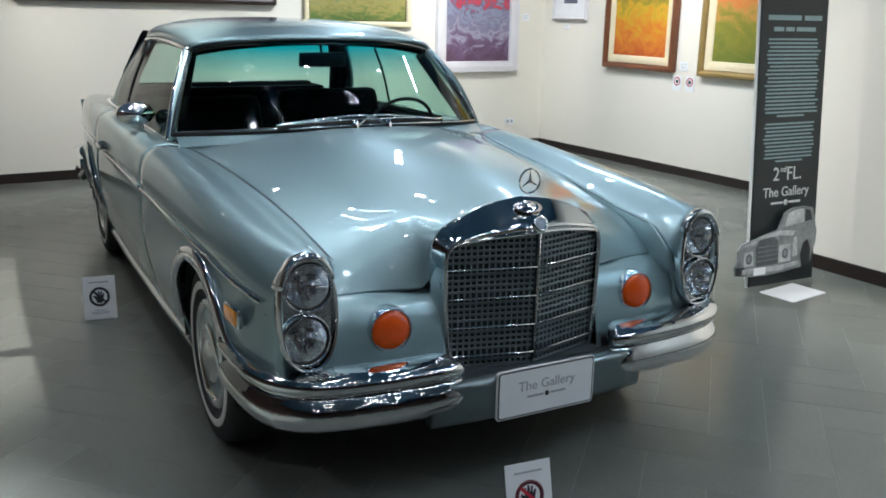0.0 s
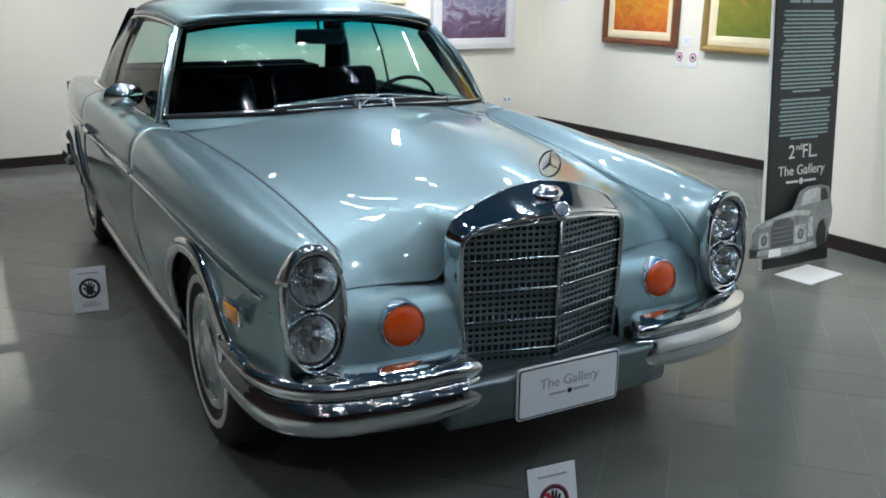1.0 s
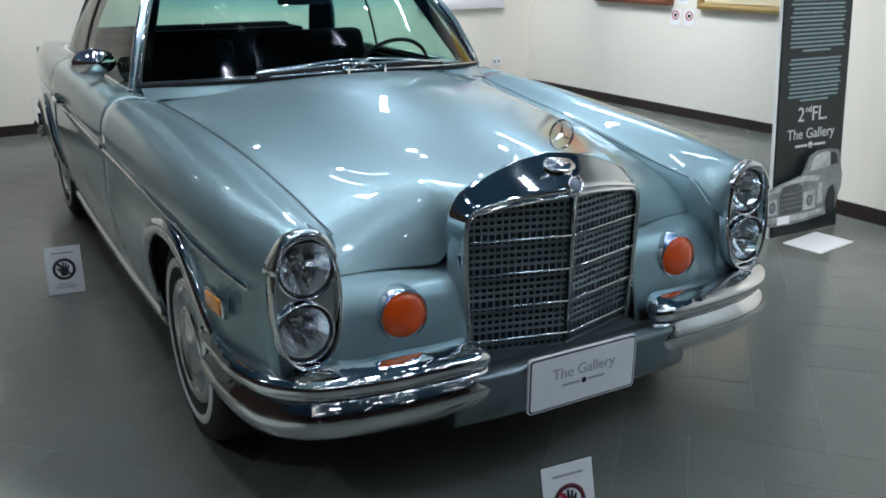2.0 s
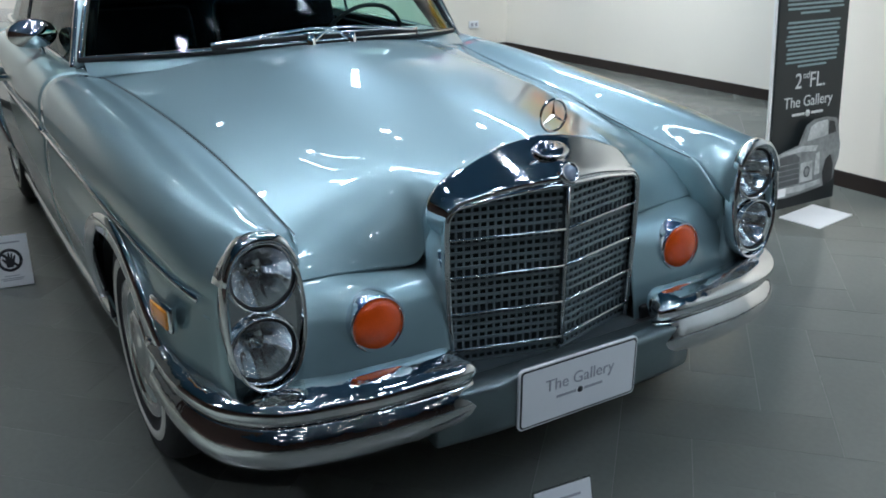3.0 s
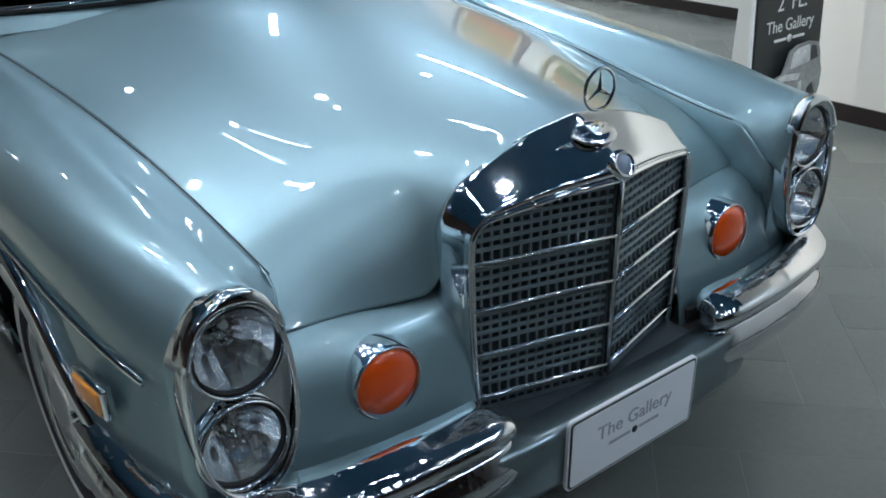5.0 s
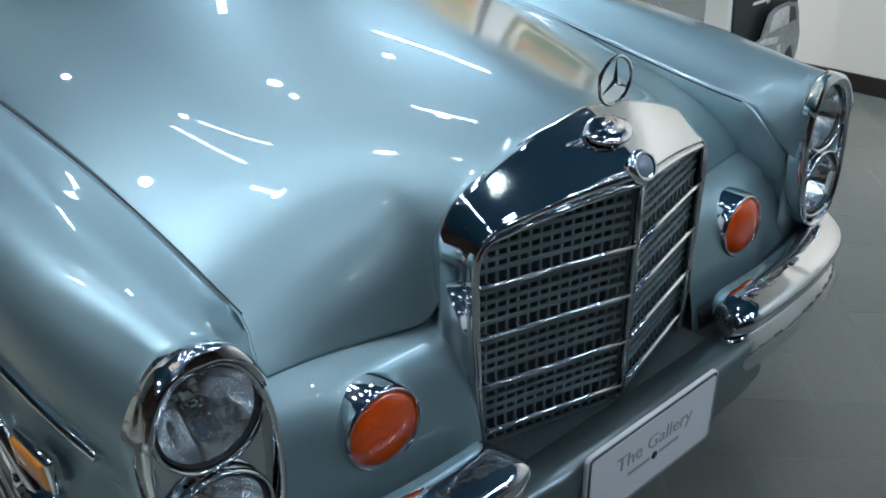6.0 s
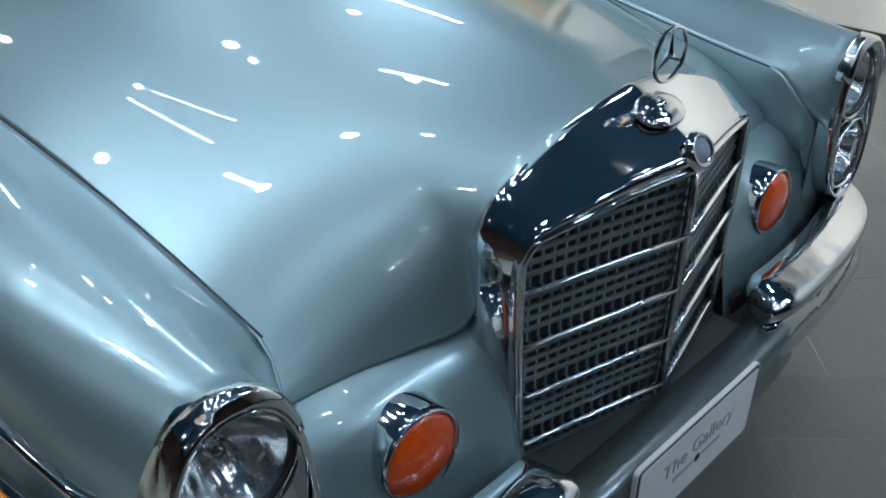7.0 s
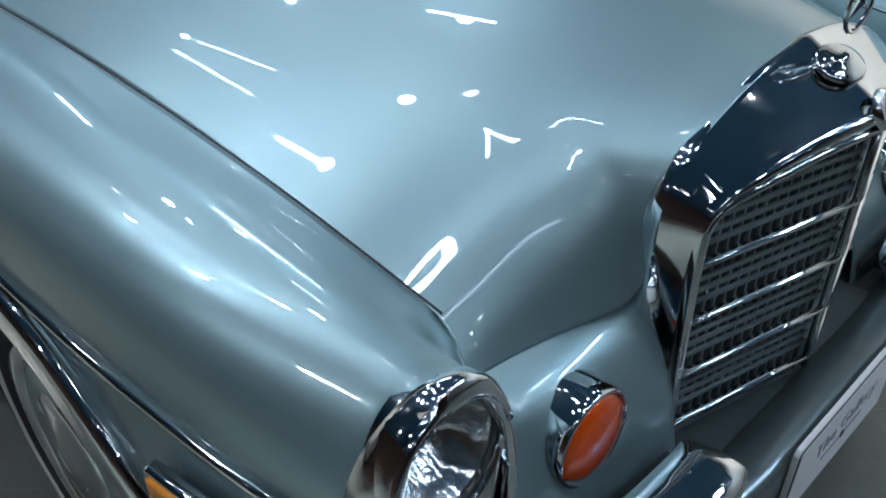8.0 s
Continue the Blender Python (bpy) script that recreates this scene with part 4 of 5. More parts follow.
for s in (-1, 1):
    cx, cz, T, HW = s * 0.722, 0.651, 0.06, 0.087
    side = Vector((cx, -0.3, cz))
    pod = thicken(part("headlamp_pod", sheet([oval(cx, cz, a, b, y, tilt=T * f) for a, b, y, f in ((HW - 0.003, 0.163, -0.36, 0.6), (HW - 0.003, 0.164, -0.50, 0.9), (HW - 0.001, 0.166, -0.622, 1.0))], side, close_cols=True), PAINT, car), 0.003)
    # chrome bezel round both lamps
    lamp = part("headlamp", sheet([oval(cx, cz - d, a, b, y, tilt=T) for a, b, y, d in ((HW, 0.167, -0.600, 0), (HW + 0.002, 0.1695, -0.626, 0), (HW + 0.001, 0.1685, -0.638, 0.0005), (HW - 0.002, 0.164, -0.645, 0.003), (HW - 0.006, 0.158, -0.646, 0.005), (HW - 0.009, 0.155, -0.640, 0.005), (HW - 0.010, 0.154, -0.622, 0.005))], side, close_cols=True), CHROME, car, "oval chrome headlamp bezel")
    LAMPS = ((s * 0.719, 0.729), (s * 0.732, 0.574))
    bm = bmesh.new()
    loops = [oval(cx, cz - 0.005, HW - 0.0095, 0.1545, -0.622, tilt=T)]
    for lx, lz in LAMPS:
        loops.append([(lx + 0.066 * math.cos(a), -0.622 + T * (lz - cz + 0.066 * math.sin(a)), lz + 0.066 * math.sin(a)) for a in np.linspace(0, 2 * math.pi, 48, endpoint=False)])
    for loop in loops:
        vs = [bm.verts.new(p) for p in loop]
        for i in range(len(vs)):
            bm.edges.new((vs[i], vs[(i + 1) % len(vs)]))
    bmesh.ops.triangle_fill(bm, edges=list(bm.edges), use_beauty=True, normal=(0, -1, 0.06))
    part("lamp_panel", bm, CHROME, lamp, "chrome panel between the lamps", smooth=False)
    # chrome brow over the lamps, swept back on the outer side
    rows = []
    for k in range(4, 25):
        yr = -0.609 + 0.020 * step(10, 24, k)
        row = []
        for y, off in ((yr, 0.001), (yr - 0.002, 0.005), (yr * 0.5 - 0.316, 0.006), (-0.631, 0.006)):
            p = Vector(side_section(y, s)[k])
            o = Vector((p.x - cx, 0, p.z - 0.66)).normalized() * off
            row.append(p + o)
        p = row[-1]
        e = math.atan2((p.z - cz) / 0.17, (p.x - cx) / HW)
        for hw, hh, y in ((HW + 0.004, 0.173, -0.642), (HW - 0.001, 0.166, -0.650), (HW - 0.007, 0.158, -0.648)):
            c, sn = math.cos(e), math.sin(e)
            row.append(Vector((cx + hw * math.copysign(abs(c) ** 0.8, c), y + T * (p.z - cz), cz - 0.003 + hh * math.copysign(abs(sn) ** 0.8, sn))))
        rows.append(row)
    thicken(part("lamp_brow", sheet(rows, (cx, -0.4, 0.60)), CHROME, lamp, "wide chrome brow over the lamps"), 0.003)
    for lx, lz in LAMPS:
        lm = Matrix.Translation((lx, -0.622 + T * (lz - cz), lz)) @ Matrix.Rotation(radians(90 - 3), 4, "X") @ Matrix.Diagonal((0.97, 0.97, 0.97, 1))
        ring = part("lamp_ring", lathe([(0.066, -0.03), (0.070, -0.004), (0.0765, 0.004), (0.0785, 0.012), (0.0765, 0.018), (0.0735, 0.019), (0.0715, 0.014), (0.0705, 0.002)], lm, 48), CHROME, lamp)
        # narrow black ring between the chrome ring and the lens
        part("dark_lens_ring", lathe([(0.0705, 0.0), (0.0700, 0.011), (0.0660, 0.012), (0.0655, 0.0)], lm, 48), RUBBER, ring, "narrow black ring round the lens")
        bm = lathe([(0.067 * k / 16, -0.066 + 0.074 * (k / 16) ** 2) for k in range(17)], lm, 80)
        for v in bm.verts:
            # fluted bowl
            q = lm.inverted() @ v.co
            fall = max(0.0, 1 - (math.hypot(q.x, q.y) / 0.067) ** 6)
            q.z += fall * (0.0022 * math.sin(q.x * 190 + 0.6) + 0.0022 * math.sin(q.y * 150 + 1.0) + 0.0004 * math.sin(q.x * 700))
            v.co = lm @ q
        part("reflector", bm, REFLECTOR, lamp)
        part("bulb_cap", lathe([(0.0, -0.024), (0.008, -0.026), (0.010, -0.034), (0.010, -0.06)], lm, 20), CHROME, lamp)
        part("lens", lathe([(0.0, 0.034), (0.02, 0.033), (0.04, 0.028), (0.055, 0.021), (0.0672, 0.010)], lm, 48), LENS, lamp, "fluted clear glass lens").visible_shadow = False
    # round indicator
    im = Matrix.Translation((s * 0.462, -0.590, 0.556)) @ Matrix.Rotation(radians(90 - 3), 4, "X") @ Matrix.Diagonal((1.18, 1.18, 1.18, 1))
    ind = part("indicator", lathe([(0.062, -0.05), (0.0618, -0.004), (0.0608, 0.010), (0.0590, 0.022), (0.0568, 0.028), (0.0545, 0.030), (0.0520, 0.028), (0.0510, 0.020)], im, 48), CHROME, car, "round chrome indicator ring")
    part("indicator_lens", lathe([(0.0, 0.0385), (0.012, 0.0382), (0.024, 0.0370), (0.036, 0.0345), (0.046, 0.0305), (0.0515, 0.025), (0.0518, 0.0)], im, 48), AMBER, ind, "round orange indicator lens")

# ---- grille ----
def gy(x):
    return -0.690 + 0.072 * min(abs(x) / 0.28, 1.15)


def outline(points, n=8):
    """A full outline (x, z) from half of it, foot to middle."""
    half = [(p.x, p.z) for p in smooth_path([(x, 0, z) for x, z in points], n)]
    return half + [(-x, z) for x, z in reversed(half[:-1])]


inner = outline([(0.266, 0.345), (0.271, 0.42), (0.278, 0.52), (0.283, 0.64), (0.284, 0.745), (0.279, 0.778), (0.262, 0.797), (0.235, 0.804), (0.12, 0.822), (0.0, 0.832)])
outer = outline([(0.288, 0.335), (0.297, 0.42), (0.305, 0.52), (0.311, 0.64), (0.312, 0.735), (0.307, 0.785), (0.285, 0.825), (0.245, 0.855), (0.13, 0.898), (0.0, 0.918)])
rows = []
for mixv, dy, back in ((0.0, 0.030, 0), (0.0, 0.0, 0), (0.06, -0.008, 0), (0.16, -0.010, 0), (0.25, -0.006, 0), (0.30, 0.0, 0.03), (0.34, 0.0, 0.09), (0.95, 0.0, 0.94), (1.0, 0.002, 1.0), (1.0, 0.010, 1.0), (0.93, 0.018, 1.0), (0.86, 0.06, 1.0)):
    rows.append([((ix * (1 - mixv) + ox * mixv), (gy(ix) * (1 - back) + (-0.578 + 0.01 * abs(ox)) * back) + dy, (iz * (1 - mixv) + oz * mixv) - (0.045 if dy > 0.05 else 0)) for (ix, iz), (ox, oz) in zip(inner, outer)])
grille = thicken(part("grille_surround", sheet(rows, (0, -0.3, 0.5)), SHELL, car, "tall chrome radiator surround"), 0.003)
part("inner_rim", sweep([(x * 0.992, gy(x) - 0.006, 0.345 + (z - 0.345) * 0.994) for x, z in inner], ring_section(0.006, 8), up=(0, 1, 0)), CHROME, grille)
# Dark sheet close behind the mesh; its colour holds the shade of the depth.
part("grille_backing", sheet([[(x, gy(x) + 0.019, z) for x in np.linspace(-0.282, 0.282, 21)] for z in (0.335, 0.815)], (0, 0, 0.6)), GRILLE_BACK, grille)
part("centre_bar", sweep([(0, gy(0) - 0.004, z) for z in np.linspace(0.42, 0.832, 6)], [(-0.004, -0.005), (0.004, -0.005), (0.004, 0.005), (-0.004, 0.005)], up=(0, 1, 0)), DULL, grille)
BARS = (0.720, 0.628, 0.535, 0.442)
for s in (-1, 1):
    for z in BARS:
        part("grille_bar", sweep([(s * x, gy(x) - 0.005, z) for x in (0.004, 0.08, 0.16, 0.24, 0.279)], [(-0.006, -0.0026), (0.006, -0.0026), (0.006, 0.0026), (-0.006, 0.0026)], up=(0, 0, 1)), CHROME, grille)
    for k in range(26):
        z = 0.3495 + 0.0185 * k
        if z > 0.815 or min(abs(z - b) for b in BARS) < 0.006:
            continue
        xe = 0.277 if z < 0.785 else 0.262
        part("slat", sweep([(s * 0.006, gy(0) + 0.008, z), (s * xe, gy(xe) + 0.008, z)], [(-0.002, -0.0036), (0.002, -0.0036), (0.002, 0.0036), (-0.002, 0.0036)]), MESH, grille, smooth=False)
    for k in range(15):
        x = 0.0140 + 0.0185 * k
        zt = 0.828 - 0.030 * (x / 0.283) - (0.030 if k == 14 else 0)
        part("slat", sweep([(s * x, gy(x) + 0.011, 0.345), (s * x, gy(x) + 0.011, zt)], [(-0.0026, -0.002), (0.0026, -0.002), (0.0026, 0.002), (-0.0026, 0.002)], up=(0, 1, 0)), MESH, grille, smooth=False)
# badge and standing emblem: plain ring, disc and three arms
bm = lathe([(0.0, 0.006), (0.014, 0.006), (0.017, 0.009), (0.021, 0.008), (0.023, 0.0)], Matrix.Translation((0, -0.690, 0.853)) @ Matrix.Rotation(radians(62), 4, "X") @ Matrix.Scale(1.22, 4), 28)
part("badge", bm, CHROME, grille, "small round chrome badge")
part("badge_face", lathe([(0.0, 0.0075), (0.0145, 0.0075), (0.0145, 0.005)], Matrix.Translation((0, -0.690, 0.853)) @ Matrix.Rotation(radians(62), 4, "X") @ Matrix.Scale(1.22, 4), 24), material("blue_grey_enamel", (0.25, 0.30, 0.38), 0.25, vary=0.05), grille)
base = part("emblem_base", lathe([(0.0, 0.016), (0.005, 0.015), (0.007, 0.006), (0.020, 0.004), (0.030, 0.0), (0.034, -0.006), (0.030, -0.012)], Matrix.Translation((0, -0.625, 0.898)) @ Matrix.Rotation(radians(24), 4, "X") @ Matrix.Diagonal((1.45, 1.0, 0.8, 1)), 32), OLD_CHROME, grille)
EC = Vector((0, -0.628, 0.975))
bm = sweep([EC + Vector((0.037 * math.cos(a), 0, 0.037 * math.sin(a))) for a in np.linspace(0, 2 * math.pi, 48, endpoint=False)], ring_section(0.0031, 8), up=(0, 1, 0), closed=True)
for k in range(3):
    a = math.pi / 2 + k * 2 * math.pi / 3
    d, e = Vector((math.cos(a), 0, math.sin(a))), Vector((-math.sin(a), 0, math.cos(a)))
    tip = EC + d * 0.036
    vs = [bm.verts.new(p) for p in (tip, EC + e * 0.0055, EC - e * 0.0055, EC + Vector((0, -0.005, 0)), EC + Vector((0, 0.005, 0)))]
    for f in ((0, 1, 3), (0, 3, 2), (0, 4, 1), (0, 2, 4)):
        bm.faces.new([vs[i] for i in f])
bmesh.ops.recalc_face_normals(bm, faces=bm.faces)
part("standing_emblem", bm, CHROME, base, "chrome ring emblem on the grille", smooth=False)

# ---- front bumper ----
BUMP = smooth_path([(0.285, -0.703, 0), (0.34, -0.717, 0), (0.50, -0.713, 0), (0.64, -0.693, 0), (0.735, -0.661, 0), (0.797, -0.604, 0), (0.828, -0.53, 0), (0.840, -0.45, 0), (0.844, -0.36, 0), (0.845, -0.258, 0)], 7)
LOWER = [(-0.03, 0.318), (0.008, 0.312), (0.022, 0.314), (0.032, 0.321), (0.041, 0.334), (0.049, 0.351), (0.053, 0.370), (0.046, 0.390), (0.038, 0.403), (0.031, 0.412), (0.029, 0.418)]
UPPER = [(0.027, 0.416), (0.031, 0.424), (0.040, 0.434), (0.046, 0.445), (0.047, 0.457), (0.042, 0.467), (0.030, 0.4745), (0.010, 0.4795), (-0.015, 0.484), (-0.045, 0.487), (-0.045, 0.477)]


def bumper_blade(section, s, shrink):
    """A blade swept round the corner, drawn in at its ends."""
    rows = []
    n = len(BUMP)
    for i, p in enumerate(BUMP):
        t = (BUMP[min(i + 1, n - 1)] - BUMP[max(i - 1, 0)]).normalized()
        out = Vector((t.y, -t.x, 0))
        k = 0.52 + 0.48 * math.sqrt(1 - (1 - min(1, i / shrink)) ** 2)
        zc = 0.415
        rows.append([Vector((s * (p + out * q[0] * k).x, (p + out * q[0] * k).y, zc + (q[1] - zc) * k)) for q in section])
    bm = sheet(rows, (0, 0.5, 0.42))
    bm.verts.ensure_lookup_table()
    bm.faces.new([bm.verts[k] for k in range(len(section))])
    return bm


for s in (-1, 1):
    bum = thicken(part("front_bumper", bumper_blade(LOWER, s, 3), OLD_CHROME, car, "double chrome front bumper"), 0.003)
    thicken(part("upper_blade", bumper_blade(UPPER, s, 7), OLD_CHROME, bum), 0.003)
    part("bumper_end", box(s * 0.862 - 0.026, s * 0.862 + 0.026, -0.27, -0.243, 0.32, 0.482, 0.008), CHROME, bum)

def rounded(x0, x1, z0, z1, r, n=5):
    """A rectangle (x, z) with rounded corners."""
    return [(cx + r * math.cos(math.radians(a0 + 90 * k / n)), cz + r * math.sin(math.radians(a0 + 90 * k / n)))
            for cx, cz, a0 in ((x1 - r, z1 - r, 0), (x0 + r, z1 - r, 90), (x0 + r, z0 + r, 180), (x1 - r, z0 + r, 270)) for k in range(n + 1)]


centre = part("bumper_centre", sweep([(x, 0.010 * step(0.2, 0.3, abs(x)), 0) for x in np.linspace(-0.292, 0.284, 13)], [(0.690, 0.268), (0.745, 0.271), (0.761, 0.279), (0.768, 0.296), (0.768, 0.392), (0.765, 0.402), (0.757, 0.409), (0.742, 0.411), (0.690, 0.404)]), SATIN, car, "smooth satin grey centre of the bumper")
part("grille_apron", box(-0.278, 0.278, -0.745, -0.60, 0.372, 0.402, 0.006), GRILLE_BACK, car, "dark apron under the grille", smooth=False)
plate = part("number_plate_holder", flat(rounded(-0.1835, 0.1755, 0.2715, 0.4305, 0.012), 0.008, Matrix.Translation((0, -0.7775, 0))), PAPER, car, "white plate with a black line round its edge", smooth=False)
part("plate_line", flat(rounded(-0.1800, 0.1720, 0.2750, 0.4270, 0.010), 0.002, Matrix.Translation((0, -0.7785, 0))), BLACK, plate, "black border line", smooth=False)
part("plate_face", flat(rounded(-0.1755, 0.1675, 0.2795, 0.4225, 0.008), 0.002, Matrix.Translation((0, -0.7795, 0))), PAPER, plate, "white plate with grey lettering", smooth=False)
lettering("The Gallery", 0.044, Matrix.Translation((-0.004, -0.7800, 0.357)), INK, plate)
for a, b in ((-0.075, -0.016), (0.010, 0.066)):
    part("text_bar", box(a, b, -0.7803, -0.779, 0.332, 0.339), INK, plate, smooth=False)
part("text_dot", lathe([(0, 0), (0, 0.0012), (0.008, 0.0012), (0.008, 0)], Matrix.Translation((-0.003, -0.7793, 0.335)) @ Matrix.Rotation(radians(90), 4, "X"), 20), BLACK_INK, plate)

# ---- wheels ----
def wheel(x, y, s):
    m = Matrix.Translation((x, y, HUB)) @ Matrix.Rotation(radians(90 * s), 4, "Y")
    th = part("wheel", lathe([(0.19, -0.09), (0.205, 0.03), (0.200, 0.072), (0.192, 0.078), (0.180, 0.070)], m, 56), DULL, car, "steel wheel with whitewall tyre")
    part("tyre", lathe([(0.185, -0.085), (0.24, -0.095), (0.29, -0.088), (0.308, -0.07), (0.315, -0.04), (0.315, 0.04), (0.308, 0.068), (0.294, 0.084), (0.272, 0.0905), (0.230, 0.0925), (0.21, 0.085), (0.196, 0.074)], m, 64), RUBBER, th, "black tyre")
    part("whitewall", lathe([(0.226, 0.0915), (0.230, 0.0945), (0.250, 0.0935), (0.254, 0.0905)], m, 64), WHITEWALL, th, "white tyre band")
    part("hub_cap", lathe([(0.0, 0.098), (0.03, 0.097), (0.05, 0.090), (0.072, 0.086), (0.100, 0.088), (0.106, 0.082)], m, 48), CHROME, th, "chrome hub cap")
    part("cover", lathe([(0.106, 0.083), (0.112, 0.079), (0.150, 0.082), (0.156, 0.078)], m, 48), PAINT, th, "silver wheel cover ring")
    part("trim_ring", lathe([(0.156, 0.079), (0.165, 0.088), (0.185, 0.089), (0.197, 0.080), (0.199, 0.068)], m, 56), CHROME, th, "chrome trim ring")
    return th


for y in AXLES:
    for s in (-1, 1):
        wheel(s * 0.766, y, s)
        r = ARCH[0] + 0.02
        rows = [[(s * x, y + r * math.cos(a), HUB + r * math.sin(a)) for a in np.linspace(-0.15, math.pi + 0.15, 25)] for x in (0.86, 0.56)]
        part("wheel_well", sheet(rows), DARK, car)
        rows = [[(s * 0.56, y + r * f * math.cos(a), HUB + r * f * math.sin(a)) for a in np.linspace(-0.15, math.pi + 0.15, 25)] for f in (0.02, 1.0)]
        part("wheel_well", sheet(rows), DARK, car)
part("floor_pan", box(-0.80, 0.80, 0.40, 2.36, 0.20, 0.25, 0.01), DARK, car, smooth=False)
for s in (-1, 1):
    part("valance_return", box(min(s * 0.26, s * 0.37), max(s * 0.26, s * 0.37), -0.685, -0.60, 0.26, 0.395, 0.008), DARK, car, smooth=False)
    part("front_valance", box(min(s * 0.30, s * 0.60), max(s * 0.30, s * 0.60), -0.655, -0.615, 0.29, 0.43, 0.01), DARK, car, smooth=False)
part("floor_pan", box(-0.54, 0.54, -0.58, 0.40, 0.24, 0.30, 0.01), DARK, car, smooth=False)
part("floor_pan", box(-0.54, 0.54, 2.36, 3.85, 0.24, 0.30, 0.01), DARK, car, smooth=False)

# ---- glass house ----
def base_pt(u):
    return Vector((0.742 * u, COWL(u) + 0.012, 1.0 - 0.055 * u * u))


def head_pt(u):
    return Vector((0.605 * u, 1.175 + 0.105 * u * u, 1.338 - 0.048 * u**2 - 0.012 * u**6))


rows = []
US = np.linspace(-1, 1, 41)
for k in range(15):
    v = k / 14
    rows.append([base_pt(u).lerp(head_pt(u), v) + Vector((0, -0.035 * math.sin(math.pi * v) * (1 - 0.5 * u * u), 0.018 * math.sin(math.pi * v))) for u in US])
wind = part("windscreen", sheet(rows, (0, 1.5, 1.0)), SCREEN, car, "curved windscreen with a green sun strip")
wind.visible_shadow = False
edge = [rows[0][j] for j in range(41)] + [rows[i][40] for i in range(1, 15)] + [rows[14][j] for j in range(39, -1, -1)] + [rows[i][0] for i in range(13, 0, -1)]
part("windscreen_seal", sweep(edge, ring_section(0.012, 8), up=(0, -0.6, 0.8), closed=True), RUBBER, wind, "black rubber seal")
part("windscreen_trim", sweep([p + Vector((0, -0.008, 0.006)) for p in edge], ring_section(0.005, 6), up=(0, -0.6, 0.8), closed=True), CHROME, wind, "chrome seal strip")

# roof
RC = smooth_curve([(1.17, 1.348), (1.4, 1.395), (1.8, 1.428), (2.2, 1.420), (2.5, 1.385), (2.62, 1.352)])
RX = smooth_curve([(1.17, 0.600), (1.5, 0.618), (2.0, 0.622), (2.4, 0.605), (2.62, 0.575)])
RZ = smooth_curve([(1.17, 1.288), (1.5, 1.312), (2.0, 1.318), (2.4, 1.290), (2.62, 1.255)])
rows = []
for k in range(25):
    v = k / 24
    row = []
    for u in US:
        y0, y1 = head_pt(u).y - 0.02, 2.62 - 0.13 * u * u
        y = y0 + (y1 - y0) * v
        yy = 1.17 + 1.45 * v
        a = abs(u)
        x = RX(yy) * math.copysign(math.sin(math.pi / 2 * a) ** 0.9, u) if a else 0
        z = RZ(yy) + (RC(yy) - RZ(yy)) * max(math.cos(math.pi / 2 * a), 0) ** 0.62
        row.append((x, y, z))
    rows.append(row)
roof = part("roof", sheet(rows, (0, 1.9, 1.0)), PAINT, car)
thicken(roof, 0.012)
part("headliner", sheet([[(x * 0.95, y, z - 0.03) for x, y, z in r] for r in rows]), HEADLINER, car)
for s in (-1, 1):
    j = 40 if s > 0 else 0
    rail = [Vector(rows[k][j]) + Vector((s * 0.006, 0, 0)) for k in range(25)]
    part("drip_rail", sweep(rail, ring_section(0.009, 8, 1.0, 0.9)), CHROME, car, "chrome drip rail")
    # windscreen pillar
    pil = [base_pt(s * 1.0) + Vector((s * 0.012, 0.012, -0.03)), base_pt(s).lerp(head_pt(s), 0.5) + Vector((s * 0.014, -0.010, 0.01)), head_pt(s) + Vector((s * 0.004, 0.0, -0.004))]
    pillar = part("windscreen_pillar", sweep(smooth_path(pil, 8), [(-0.018, -0.022), (0.018, -0.022), (0.022, 0.0), (0.016, 0.024), (-0.016, 0.024), (-0.022, 0.0)], up=(0, 1, 0)), PAINT, car)
    part("pillar_trim", sweep([p + Vector((s * 0.016, -0.016, 0.0)) for p in smooth_path(pil, 8)], ring_section(0.011, 8), up=(0, 1, 0)), CHROME, pillar, "chrome pillar strip")
    # side glass with its bright divider
    def belt(y):
        return Vector((s * (SX(y) + 0.012), y, SZ(y) + 0.004))
    gl = []
    ys = np.linspace(1.06, 2.66, 21)
    for k in range(7):
        v = k / 6
        row = []
        for i, y in enumerate(ys):
            yt = 1.30 + (2.44 - 1.30) * i / 20
            t = Vector((s * (RX(yt) + 0.002), yt, RZ(yt) - 0.006))
            row.append(belt(y).lerp(t, v) + Vector((s * 0.016 * math.sin(math.pi * v), 0, 0)))
        gl.append(row)
    g = part("side_window", sheet(gl, (0, 1.8, 1.0)), WINDOW, car, "clear side window")
    g.visible_shadow = False
    part("window_divider", sweep([gl[k][13] for k in range(7)], ring_section(0.008, 6), up=(0, 1, 0)), DULL, g)
    part("belt_strip", sweep([Vector((s * (SX(y) + 0.010), y, SZ(y) + 0.006)) for y in np.linspace(1.0, 2.95, 40)], ring_section(0.009, 8, 1.2, 0.9)), CHROME, car, "chrome waist strip")
    # rear pillar
    pl = []
    for k in range(9):
        v = k / 8
        row = []
        for w in np.linspace(0, 1, 7):
            b = Vector((s * (SX(2.66 + 0.20 * w) + 0.004 - 0.015 * w), 2.66 + 0.20 * w, SZ(2.7) + 0.004 + 0.012 * w))
            yt = 2.40 + 0.08 * w
            t = Vector((s * (RX(yt) - 0.03 * w), yt, RZ(yt) + 0.03 * w))
            row.append(b.lerp(t, v) + Vector((s * 0.02 * math.sin(math.pi * v), 0, 0)))
        pl.append(row)
    thicken(part("rear_pillar", sheet(pl, (0, 2.4, 1.0)), PAINT, car), 0.02)

